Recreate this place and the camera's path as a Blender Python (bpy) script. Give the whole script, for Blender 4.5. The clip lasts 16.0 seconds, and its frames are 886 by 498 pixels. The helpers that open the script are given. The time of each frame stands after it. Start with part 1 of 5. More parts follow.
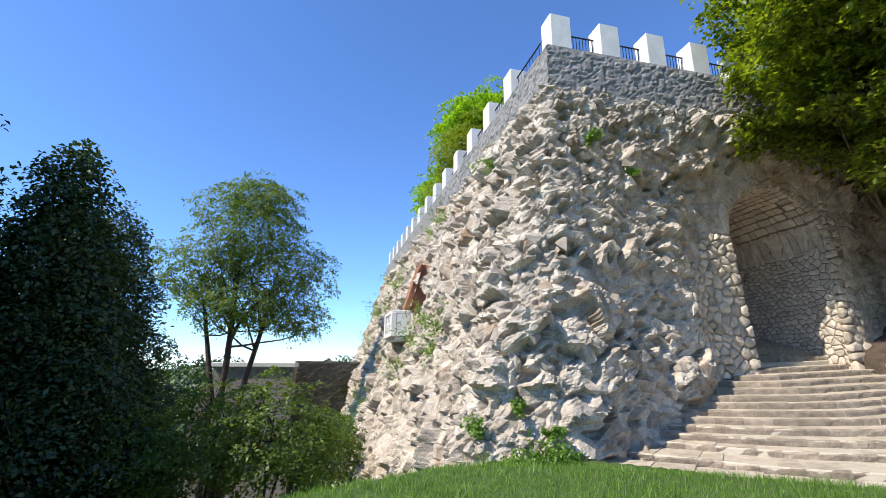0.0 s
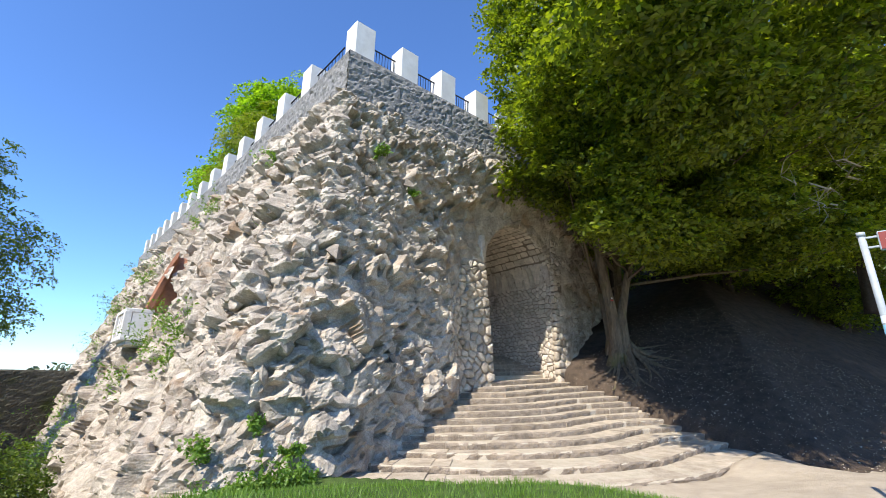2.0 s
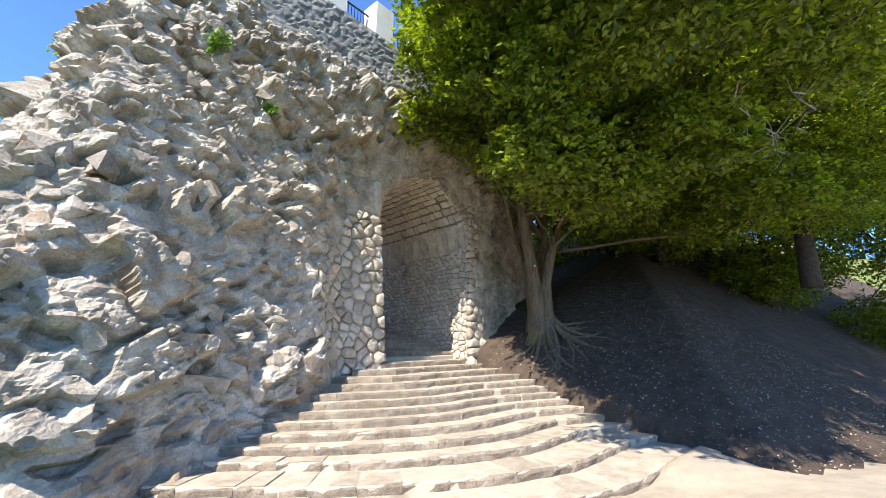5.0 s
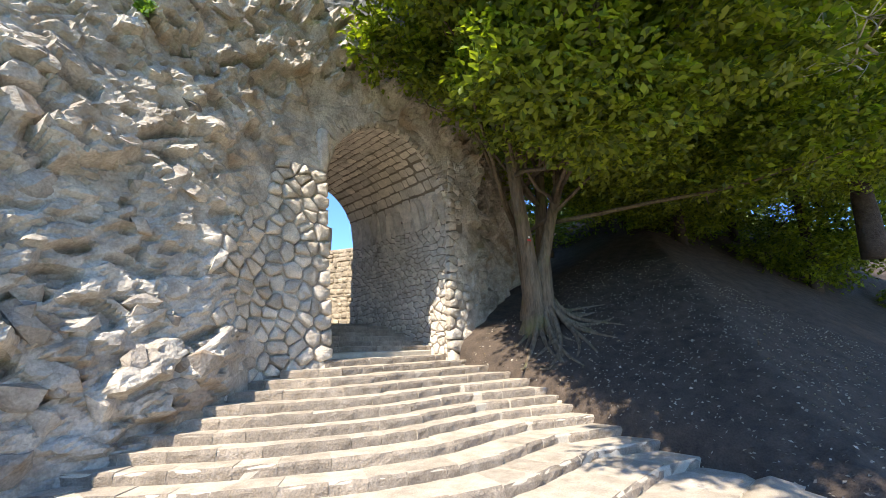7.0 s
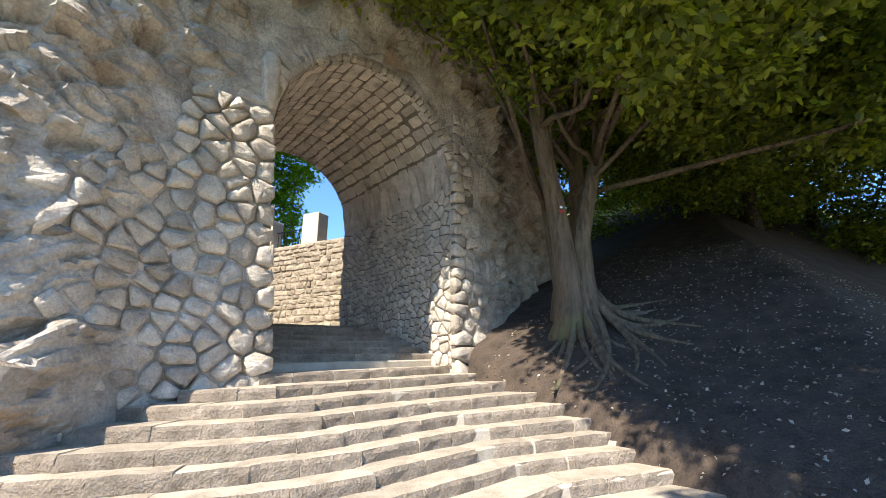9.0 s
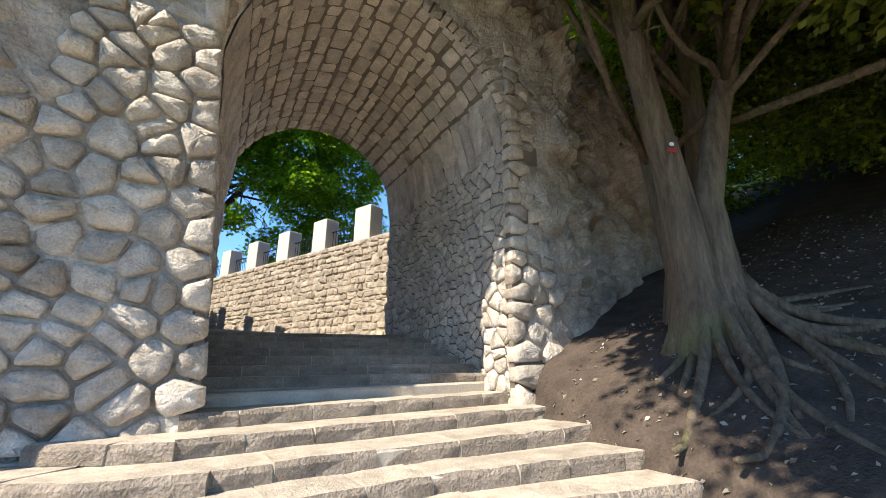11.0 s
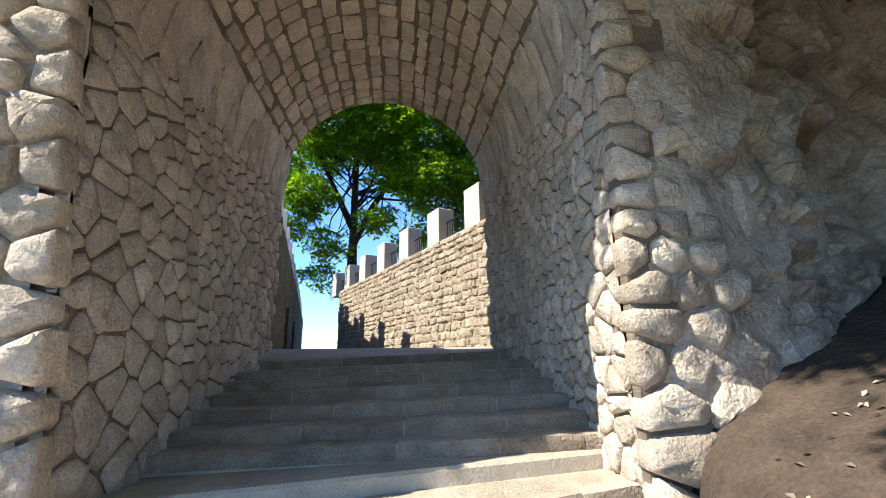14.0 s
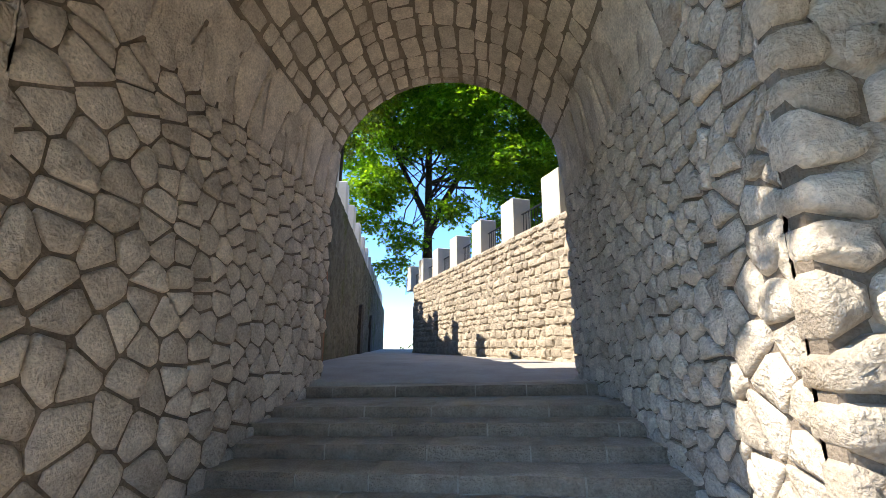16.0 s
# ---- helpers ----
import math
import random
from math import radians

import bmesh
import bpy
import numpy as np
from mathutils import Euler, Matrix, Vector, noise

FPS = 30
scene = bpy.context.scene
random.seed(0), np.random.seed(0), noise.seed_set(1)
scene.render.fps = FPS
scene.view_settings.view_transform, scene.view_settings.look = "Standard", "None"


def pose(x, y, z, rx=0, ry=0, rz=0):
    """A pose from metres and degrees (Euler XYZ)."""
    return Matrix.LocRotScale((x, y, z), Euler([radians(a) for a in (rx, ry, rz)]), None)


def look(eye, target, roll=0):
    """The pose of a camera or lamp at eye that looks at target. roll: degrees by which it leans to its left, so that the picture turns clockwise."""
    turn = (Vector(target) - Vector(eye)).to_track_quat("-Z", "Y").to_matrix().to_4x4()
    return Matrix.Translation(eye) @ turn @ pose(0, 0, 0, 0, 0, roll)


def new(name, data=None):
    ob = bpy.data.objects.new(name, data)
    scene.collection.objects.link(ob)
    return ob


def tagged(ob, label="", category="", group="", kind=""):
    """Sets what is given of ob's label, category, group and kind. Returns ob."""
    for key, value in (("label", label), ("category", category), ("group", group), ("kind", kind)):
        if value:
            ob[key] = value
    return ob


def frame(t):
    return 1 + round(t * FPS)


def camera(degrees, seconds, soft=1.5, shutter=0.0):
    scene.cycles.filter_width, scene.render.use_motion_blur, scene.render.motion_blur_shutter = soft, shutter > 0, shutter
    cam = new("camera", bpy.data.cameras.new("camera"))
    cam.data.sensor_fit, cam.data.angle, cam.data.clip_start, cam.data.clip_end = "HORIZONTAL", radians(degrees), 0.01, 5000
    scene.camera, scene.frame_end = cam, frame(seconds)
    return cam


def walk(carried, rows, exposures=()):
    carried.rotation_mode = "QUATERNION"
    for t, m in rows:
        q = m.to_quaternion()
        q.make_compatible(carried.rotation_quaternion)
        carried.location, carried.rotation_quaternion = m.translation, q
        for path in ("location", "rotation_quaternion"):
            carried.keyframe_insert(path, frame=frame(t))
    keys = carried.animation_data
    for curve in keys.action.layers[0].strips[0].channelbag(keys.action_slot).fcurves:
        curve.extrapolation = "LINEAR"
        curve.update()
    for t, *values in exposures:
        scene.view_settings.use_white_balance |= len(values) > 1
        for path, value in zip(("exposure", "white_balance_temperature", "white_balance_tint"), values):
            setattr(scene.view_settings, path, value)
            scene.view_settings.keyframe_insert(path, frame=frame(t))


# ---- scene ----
cam = camera(89.5, 16.0, 0.7)
PATH = [
    (0, (0.063, 0.312, 1.458), (0.546, 2.187, 1.959), 0.4),
    (0.5, (0.153, 0.35, 1.359), (0.707, 2.196, 1.895), 0.2),
    (1, (0.297, 0.232, 1.492), (1.075, 1.987, 2.053), -0.3),
    (1.5, (0.52, 0.262, 1.456), (1.569, 1.873, 2.008), 0.1),
    (2, (0.837, 0.463, 1.47), (2.105, 1.906, 2.028), 0.8),
    (2.5, (1.239, 0.618, 1.44), (2.643, 1.939, 1.972), 0.2),
    (3, (1.783, 0.739, 1.475), (3.223, 2.029, 1.988), 0.1),
    (3.2, (2.017, 0.816, 1.457), (3.457, 2.107, 1.968), 0.2),
    (5.3, (5.408, 2.049, 1.335), (6.854, 3.337, 1.833), 0.5),
    (5.5, (5.742, 2.168, 1.346), (7.189, 3.458, 1.836), 0.3),
    (6, (6.507, 2.543, 1.318), (7.948, 3.84, 1.806), 0.2),
    (6.5, (7.343, 2.952, 1.341), (8.779, 4.254, 1.835), -0.3),
    (7, (8.17, 3.371, 1.319), (9.598, 4.681, 1.811), -0.5),
    (7.5, (8.992, 3.878, 1.325), (10.41, 5.198, 1.824), -0.4),
    (8, (9.754, 4.381, 1.311), (11.164, 5.705, 1.819), -0.4),
    (8.5, (10.519, 4.86, 1.33), (11.919, 6.193, 1.841), -0.0),
    (9, (11.28, 5.32, 1.444), (12.605, 6.722, 1.971), 0.1),
    (9.2, (11.584, 5.505, 1.373), (12.856, 6.945, 1.928), -0.2),
    (11.3, (14.432, 7.367, 1.831), (15.357, 9.056, 2.369), 0.4),
    (11.5, (14.642, 7.493, 1.856), (15.525, 9.207, 2.385), 0.1),
    (12, (15.052, 7.799, 2.008), (15.831, 9.567, 2.522), -0.3),
    (12.5, (15.478, 8.155, 2.069), (16.176, 9.962, 2.566), -1.3),
    (13, (15.889, 8.512, 2.191), (16.428, 10.376, 2.674), -1.6),
    (13.5, (16.307, 8.861, 2.4), (16.687, 10.765, 2.879), -1.2),
    (14, (16.656, 9.29, 2.575), (16.933, 11.209, 3.066), -0.9),
    (14.5, (16.891, 9.68, 2.714), (17.076, 11.605, 3.226), -0.3),
    (15, (17.024, 10.024, 2.912), (17.097, 11.964, 3.392), 0.2),
    (15.1, (17.032, 10.102, 2.929), (17.087, 12.047, 3.393), 0.4),
    (15.5, (16.99, 10.324, 3.063), (16.965, 12.272, 3.512), 0.3),
    (16, (17.01, 10.559, 3.242), (16.929, 12.511, 3.671), 0.2),
]
walk(cam, [(t, look(eye, target, roll)) for t, eye, target, roll in PATH],
     [(0.0, 0.75), (3.0, 0.95), (5.5, 1.32), (7.5, 1.38), (9.0, 1.32), (12.5, 1.24), (14.5, 1.42), (16.0, 1.58)])

# ---- light ----
SUN_AZ, SUN_EL = math.atan2(-1.0, -0.27), radians(47)
SUN_TO = Vector((math.sin(SUN_AZ) * math.cos(SUN_EL), math.cos(SUN_AZ) * math.cos(SUN_EL), math.sin(SUN_EL)))
world = bpy.data.worlds.new("sky")
scene.world = world
world.use_nodes = True
wn = world.node_tree.nodes
sky = wn.new("ShaderNodeTexSky")
sky.sky_type, sky.sun_disc = "NISHITA", False
sky.sun_elevation, sky.sun_rotation = SUN_EL, SUN_AZ % (2 * math.pi)
sky.altitude, sky.air_density, sky.dust_density, sky.ozone_density = 900, 1.0, 0.0, 6.0
wn["Background"].inputs["Strength"].default_value = 0.14
deep = wn.new("ShaderNodeVectorMath")
deep.operation = "MULTIPLY"
deep.inputs[1].default_value = (0.80, 0.97, 1.20)
world.node_tree.links.new(sky.outputs[0], deep.inputs[0])
world.node_tree.links.new(deep.outputs[0], wn["Background"].inputs["Color"])
sun_data = bpy.data.lights.new("sun", "SUN")
sun_data.energy, sun_data.angle, sun_data.color = 4.3, radians(0.53), (1.0, 0.92, 0.81)
sun = new("sun", sun_data)
sun.matrix_world = look(SUN_TO * 60, (0, 0, 0))


# ---- materials ----
def material(name, base, dark, scale=3.0, fine=40.0, rough=0.9, bump=0.3, fine_amount=0.35, vary=0.0, stain=None, stain_scale=0.7, stain_lo=0.55, stain_hi=0.7, stretch=None):
    """Stone, soil and plaster: two scales of colour variation, an optional stain of another colour, fine relief."""
    m = bpy.data.materials.new(name)
    m.use_nodes = True
    nt = m.node_tree
    n, l = nt.nodes, nt.links
    bsdf = n["Principled BSDF"]
    bsdf.inputs["Roughness"].default_value = rough
    bsdf.inputs["Specular IOR Level"].default_value = 0.25
    geo = n.new("ShaderNodeNewGeometry")
    big = n.new("ShaderNodeTexNoise")
    big.inputs["Scale"].default_value, big.inputs["Detail"].default_value, big.inputs["Roughness"].default_value = scale, 5, 0.65
    small = n.new("ShaderNodeTexNoise")
    small.inputs["Scale"].default_value, small.inputs["Detail"].default_value = fine, 4
    where = geo.outputs["Position"]
    if stretch:
        pull = n.new("ShaderNodeVectorMath")
        pull.operation = "MULTIPLY"
        pull.inputs[1].default_value = stretch
        l.new(where, pull.inputs[0])
        where = pull.outputs[0]
    l.new(where, big.inputs["Vector"])
    l.new(where, small.inputs["Vector"])
    ramp = n.new("ShaderNodeMapRange")
    ramp.inputs["From Min"].default_value, ramp.inputs["From Max"].default_value = 0.33, 0.67
    l.new(big.outputs["Fac"], ramp.inputs["Value"])
    mix = n.new("ShaderNodeMix")
    mix.data_type = "RGBA"
    mix.inputs[6].default_value, mix.inputs[7].default_value = (*dark, 1), (*base, 1)
    l.new(ramp.outputs["Result"], mix.inputs[0])
    colour = mix.outputs[2]
    if stain:
        sn = n.new("ShaderNodeTexNoise")
        sn.inputs["Scale"].default_value, sn.inputs["Detail"].default_value = stain_scale, 6
        l.new(geo.outputs["Position"], sn.inputs["Vector"])
        sr = n.new("ShaderNodeMapRange")
        sr.inputs["From Min"].default_value, sr.inputs["From Max"].default_value = stain_lo, stain_hi
        l.new(sn.outputs["Fac"], sr.inputs["Value"])
        sm = n.new("ShaderNodeMix")
        sm.data_type = "RGBA"
        sm.inputs[7].default_value = (*stain, 1)
        l.new(sr.outputs["Result"], sm.inputs[0])
        l.new(colour, sm.inputs[6])
        colour = sm.outputs[2]
    if vary:
        info = n.new("ShaderNodeObjectInfo")
        isl = n.new("ShaderNodeMath")
        isl.operation = "ADD"
        l.new(info.outputs["Random"], isl.inputs[0])
        l.new(geo.outputs["Random Per Island"], isl.inputs[1])
        fr = n.new("ShaderNodeMath")
        fr.operation = "FRACT"
        l.new(isl.outputs[0], fr.inputs[0])
        vr = n.new("ShaderNodeMapRange")
        vr.inputs["To Min"].default_value, vr.inputs["To Max"].default_value = 1 - vary, 1 + vary
        l.new(fr.outputs[0], vr.inputs["Value"])
        vm = n.new("ShaderNodeVectorMath")
        vm.operation = "SCALE"
        l.new(colour, vm.inputs[0])
        l.new(vr.outputs["Result"], vm.inputs["Scale"])
        colour = vm.outputs[0]
    sr2 = n.new("ShaderNodeMapRange")
    sr2.inputs["To Min"].default_value, sr2.inputs["To Max"].default_value = 1 - fine_amount, 1 + fine_amount
    l.new(small.outputs["Fac"], sr2.inputs["Value"])
    fm = n.new("ShaderNodeVectorMath")
    fm.operation = "SCALE"
    l.new(colour, fm.inputs[0])
    l.new(sr2.outputs["Result"], fm.inputs["Scale"])
    l.new(fm.outputs[0], bsdf.inputs["Base Color"])
    bp = n.new("ShaderNodeBump")
    bp.inputs["Strength"].default_value, bp.inputs["Distance"].default_value = bump, 0.035
    middle = n.new("ShaderNodeTexNoise")
    middle.inputs["Scale"].default_value, middle.inputs["Detail"].default_value, middle.inputs["Roughness"].default_value = 9.0, 6, 0.7
    l.new(where, middle.inputs["Vector"])
    first = n.new("ShaderNodeMath")
    first.operation = "MULTIPLY"
    first.inputs[1].default_value = 2.2
    l.new(middle.outputs["Fac"], first.inputs[0])
    add = n.new("ShaderNodeMath")
    l.new(first.outputs[0], add.inputs[0])
    l.new(small.outputs["Fac"], add.inputs[1])
    l.new(add.outputs[0], bp.inputs["Height"])
    l.new(bp.outputs["Normal"], bsdf.inputs["Normal"])
    return m


def leaf_material(name, a, b, through_light=0.45):
    """Leaves: colour varies leaf by leaf, light passes through."""
    m = bpy.data.materials.new(name)
    m.use_nodes = True
    nt = m.node_tree
    n, l = nt.nodes, nt.links
    bsdf = n["Principled BSDF"]
    bsdf.inputs["Roughness"].default_value = 0.5
    geo = n.new("ShaderNodeNewGeometry")
    mix = n.new("ShaderNodeMix")
    mix.data_type = "RGBA"
    mix.inputs[6].default_value, mix.inputs[7].default_value = (*a, 1), (*b, 1)
    l.new(geo.outputs["Random Per Island"], mix.inputs[0])
    l.new(mix.outputs[2], bsdf.inputs["Base Color"])
    tr = n.new("ShaderNodeBsdfTranslucent")
    bright = n.new("ShaderNodeVectorMath")
    bright.operation = "MULTIPLY"
    bright.inputs[1].default_value = (1.9, 2.0, 0.6)
    l.new(mix.outputs[2], bright.inputs[0])
    l.new(bright.outputs[0], tr.inputs["Color"])
    ms = n.new("ShaderNodeMixShader")
    ms.inputs[0].default_value = through_light
    l.new(bsdf.outputs[0], ms.inputs[1])
    l.new(tr.outputs[0], ms.inputs[2])
    l.new(ms.outputs[0], n["Material Output"].inputs["Surface"])
    return m


def plain(name, colour, rough=0.5, metal=0.0):
    m = bpy.data.materials.new(name)
    m.use_nodes = True
    b = m.node_tree.nodes["Principled BSDF"]
    b.inputs["Base Color"].default_value, b.inputs["Roughness"].default_value, b.inputs["Metallic"].default_value = (*colour, 1), rough, metal
    return m


ROCK = material("rough_rock", (0.63, 0.56, 0.46), (0.28, 0.235, 0.185), 1.7, 22, 0.95, 0.8, 0.45, stain=(0.33, 0.24, 0.16), stain_scale=0.9, stain_lo=0.58, stain_hi=0.70)
BOULDER = material("set_boulder", (0.52, 0.455, 0.37), (0.26, 0.215, 0.17), 2.2, 26, 0.95, 0.8, 0.45, vary=0.35, stain=(0.34, 0.24, 0.15), stain_scale=1.6, stain_lo=0.60, stain_hi=0.72)
RUBBLE = material("rubble_masonry", (0.34, 0.33, 0.31), (0.17, 0.165, 0.155), 5.0, 30, 0.95, 0.6, 0.4)
MORTAR = material("lime_mortar", (0.28, 0.23, 0.175), (0.15, 0.12, 0.09), 2.0, 45, 0.95, 0.6, 0.35)
STONE = material("cut_limestone", (0.66, 0.575, 0.46), (0.42, 0.35, 0.27), 3.2, 35, 0.92, 0.8, 0.4, vary=0.26, stain=(0.46, 0.31, 0.17), stain_scale=1.1, stain_lo=0.66, stain_hi=0.78)
LINING = material("lining_limestone", (0.74, 0.655, 0.54), (0.50, 0.43, 0.345), 3.6, 38, 0.93, 0.9, 0.5, vary=0.18, stain=(0.26, 0.215, 0.165), stain_scale=1.3, stain_lo=0.62, stain_hi=0.76)
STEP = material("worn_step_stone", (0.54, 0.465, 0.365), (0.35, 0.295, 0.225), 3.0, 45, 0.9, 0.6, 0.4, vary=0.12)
# riser faces: darker and browner than the tread colour, with stronger bump
RISER = material("darker_riser_stone", (0.38, 0.315, 0.24), (0.22, 0.18, 0.135), 4.0, 40, 0.95, 1.0, 0.5, vary=0.15)
JOINT = material("step_joint", (0.52, 0.46, 0.36), (0.40, 0.35, 0.27), 3.0, 45, 0.95, 0.4, 0.3)
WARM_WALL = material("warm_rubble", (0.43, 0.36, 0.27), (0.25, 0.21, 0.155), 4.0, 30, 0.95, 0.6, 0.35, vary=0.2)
DARK_WALL = material("dark_mossy_wall", (0.16, 0.15, 0.12), (0.08, 0.078, 0.06), 1.2, 25, 0.95, 0.6, 0.4, stain=(0.07, 0.085, 0.03), stain_scale=0.6)
BRICK = material("old_brick", (0.36, 0.17, 0.10), (0.22, 0.11, 0.07), 3.0, 40, 0.95, 0.5, 0.3, vary=0.25)
WHITE = material("white_plaster", (0.72, 0.71, 0.67), (0.62, 0.60, 0.56), 2.0, 50, 0.9, 0.15, 0.1, stain=(0.52, 0.50, 0.46), stain_scale=1.5, stain_lo=0.6, stain_hi=0.8)
CREAM = material("cream_merlon_plaster", (0.62, 0.57, 0.47), (0.52, 0.48, 0.40), 2.0, 50, 0.9, 0.15, 0.12)
CONCRETE = material("ramp_concrete", (0.42, 0.39, 0.34), (0.33, 0.30, 0.26), 1.5, 40, 0.9, 0.3, 0.25)
SOIL = material("leaf_litter_soil", (0.115, 0.085, 0.062), (0.055, 0.042, 0.032), 2.5, 30, 0.97, 0.8, 0.55)
GRAVEL = material("sandy_gravel", (0.50, 0.43, 0.33), (0.38, 0.32, 0.245), 1.6, 60, 0.95, 0.5, 0.35)
TURF = material("turf_soil", (0.10, 0.16, 0.035), (0.055, 0.10, 0.02), 3.0, 60, 0.95, 0.8, 0.5)
DRY_TURF = material("dry_turf", (0.22, 0.24, 0.07), (0.13, 0.17, 0.045), 0.8, 40, 0.95, 0.8, 0.5)
BARK = material("grey_brown_bark", (0.25, 0.19, 0.125), (0.10, 0.078, 0.052), 6.0, 40, 0.95, 0.9, 0.4, stain=(0.17, 0.165, 0.07), stain_scale=1.0, stain_lo=0.55, stain_hi=0.75, stretch=(1.6, 1.6, 0.22))
GREYWOOD = material("dead_grey_wood", (0.42, 0.38, 0.31), (0.28, 0.25, 0.2), 4.0, 30, 0.9, 0.4, 0.3)
DARK_BARK = material("dark_bark", (0.09, 0.07, 0.055), (0.045, 0.036, 0.028), 5.0, 40, 0.95, 0.8, 0.4)
BLADE = leaf_material("grass_blades", (0.085, 0.17, 0.02), (0.17, 0.28, 0.045), 0.3)
HORNBEAM = leaf_material("hornbeam_leaves", (0.045, 0.078, 0.008), (0.26, 0.305, 0.02), 0.45)
LINDEN = leaf_material("linden_leaves", (0.08, 0.16, 0.012), (0.22, 0.33, 0.025), 0.65)
MAPLE = leaf_material("maple_leaves", (0.08, 0.12, 0.012), (0.24, 0.27, 0.02), 0.42)
CONIFER = leaf_material("dark_conifer_sprays", (0.014, 0.034, 0.010), (0.05, 0.085, 0.018), 0.2)
ASH = leaf_material("ash_leaves", (0.055, 0.10, 0.018), (0.15, 0.20, 0.03), 0.4)
HERB = leaf_material("herb_leaves", (0.07, 0.15, 0.02), (0.19, 0.30, 0.045), 0.35)
DRYLEAF = leaf_material("fallen_leaves", (0.16, 0.12, 0.08), (0.46, 0.40, 0.32), 0.1)
IRON = plain("painted_iron", (0.03, 0.032, 0.035), 0.45, 0.6)
GALV = material("galvanised_steel", (0.42, 0.45, 0.46), (0.33, 0.36, 0.37), 6, 60, 0.45, 0.1, 0.1)
SIGNRED = plain("brown_red_sign_face", (0.25, 0.045, 0.025), 0.4)
SIGNWHITE = plain("white_sign_print", (0.85, 0.85, 0.82), 0.5)
ROOFTILE = material("grey_shingles", (0.22, 0.20, 0.18), (0.14, 0.13, 0.115), 3, 30, 0.9, 0.5, 0.3, vary=0.2)


# ---- small builders ----
rng = np.random.default_rng(7)


def mesh_from(name, verts, faces, mat, smooth=False):
    me = bpy.data.meshes.new(name)
    me.from_pydata([tuple(v) for v in verts], [], [tuple(f) for f in faces])
    if mat:
        me.materials.append(mat)
    if smooth:
        me.shade_smooth()
    me.update()
    return me


def part(name, bm, mat, parent, label="", smooth=False):
    me = bpy.data.meshes.new(name)
    bm.to_mesh(me)
    bm.free()
    me.materials.append(mat)
    if smooth:
        me.shade_smooth()
    ob = new(name, me)
    ob.parent = parent
    return tagged(ob, label)


def child(name, me, parent, m=None, label=""):
    ob = new(name, me)
    ob.parent = parent
    if m is not None:
        ob.matrix_basis = m
    return tagged(ob, label)


def box(bm, size, m=None, bevel=0.0):
    made = bmesh.ops.create_cube(bm, size=1.0, matrix=(m or Matrix()) @ Matrix.Diagonal((*size, 1)))
    if bevel:
        edges = list({e for v in made["verts"] for e in v.link_edges})
        bmesh.ops.bevel(bm, geom=edges, offset=bevel, segments=1, affect="EDGES", profile=0.5)


def tube_data(path, radii, sides=8, wobble=0.0, seed=0):
    """Vertices and faces of a tapered tube along a path."""
    r = np.random.default_rng(seed)
    pts = [Vector(p) for p in path]
    verts, faces = [], []
    side = Vector((1, 0, 0))
    phase = r.random(sides)
    for i, p in enumerate(pts):
        d = (pts[min(i + 1, len(pts) - 1)] - pts[max(i - 1, 0)]).normalized()
        side = (side - d * side.dot(d))
        if side.length < 1e-3:
            side = d.orthogonal()
        side.normalize()
        up = d.cross(side)
        for k in range(sides):
            a = 2 * math.pi * k / sides
            q = radii[i] * (1 + wobble * math.sin(phase[k] * 20 + i * 0.35))
            verts.append(p + (side * math.cos(a) + up * math.sin(a)) * q)
    for i in range(len(pts) - 1):
        for k in range(sides):
            j = (k + 1) % sides
            faces.append((i * sides + k, i * sides + j, (i + 1) * sides + j, (i + 1) * sides + k))
    faces.append(tuple(range(sides))[::-1])
    faces.append(tuple((len(pts) - 1) * sides + k for k in range(sides)))
    return verts, faces


def joined(chunks):
    verts, faces = [], []
    for v, f in chunks:
        o = len(verts)
        verts.extend(v)
        faces.extend([tuple(i + o for i in q) for q in f])
    return verts, faces


def smooth01(x, lo, hi):
    t = np.clip((np.asarray(x, float) - lo) / (hi - lo), 0, 1)
    return t * t * (3 - 2 * t)


# unit stones: u and v from -0.5 to 0.5, depth from 0 to 1
def unit_stone(seed, sharp=0.12):
    r = np.random.default_rng(seed)
    c = 0.10
    ring = np.array([(-.5 + c, -.5), (.5 - c, -.5), (.5, -.5 + c), (.5, .5 - c), (.5 - c, .5), (-.5 + c, .5), (-.5, .5 - c), (-.5, -.5 + c)])
    ring = ring + r.uniform(-0.05, 0.03, ring.shape) * np.sign(ring)
    verts = []
    for inset, depth, jit in ((0, -0.6, 0), (0.02, 0.40, 0.10), (sharp, 0.85, 0.20)):
        for p in ring:
            q = p * (1 - 2 * inset * r.uniform(0.5, 1.6))
            verts.append((q[0], q[1], depth + r.uniform(-jit, jit)))
    for dx, dy in ((-0.16, 0.05), (0.17, -0.06)):
        verts.append((dx, dy, 1.0 + r.uniform(-0.15, 0.15)))
    faces = []
    for lvl in (0, 8):
        for k in range(8):
            j = (k + 1) % 8
            faces.append((lvl + k, lvl + j, lvl + 8 + j, lvl + 8 + k))
    a, b = 24, 25
    for k in range(8):
        j = (k + 1) % 8
        faces.append((16 + k, 16 + j, b if k in (0, 1, 2, 3) else a))
    faces.append((16 + 4, a, b))
    faces.append((16 + 0, b, a))
    return verts, faces


UNITS = [unit_stone(100 + i) for i in range(10)]


def lay(origin, u, v, n, w, h, d):
    """The frame of a stone: its centre, the directions of its width, height and outward depth, and its size."""
    m = Matrix.Identity(4)
    for row in range(3):
        m[row][0], m[row][1], m[row][2], m[row][3] = u[row] * w, v[row] * h, n[row] * d, origin[row]
    return m


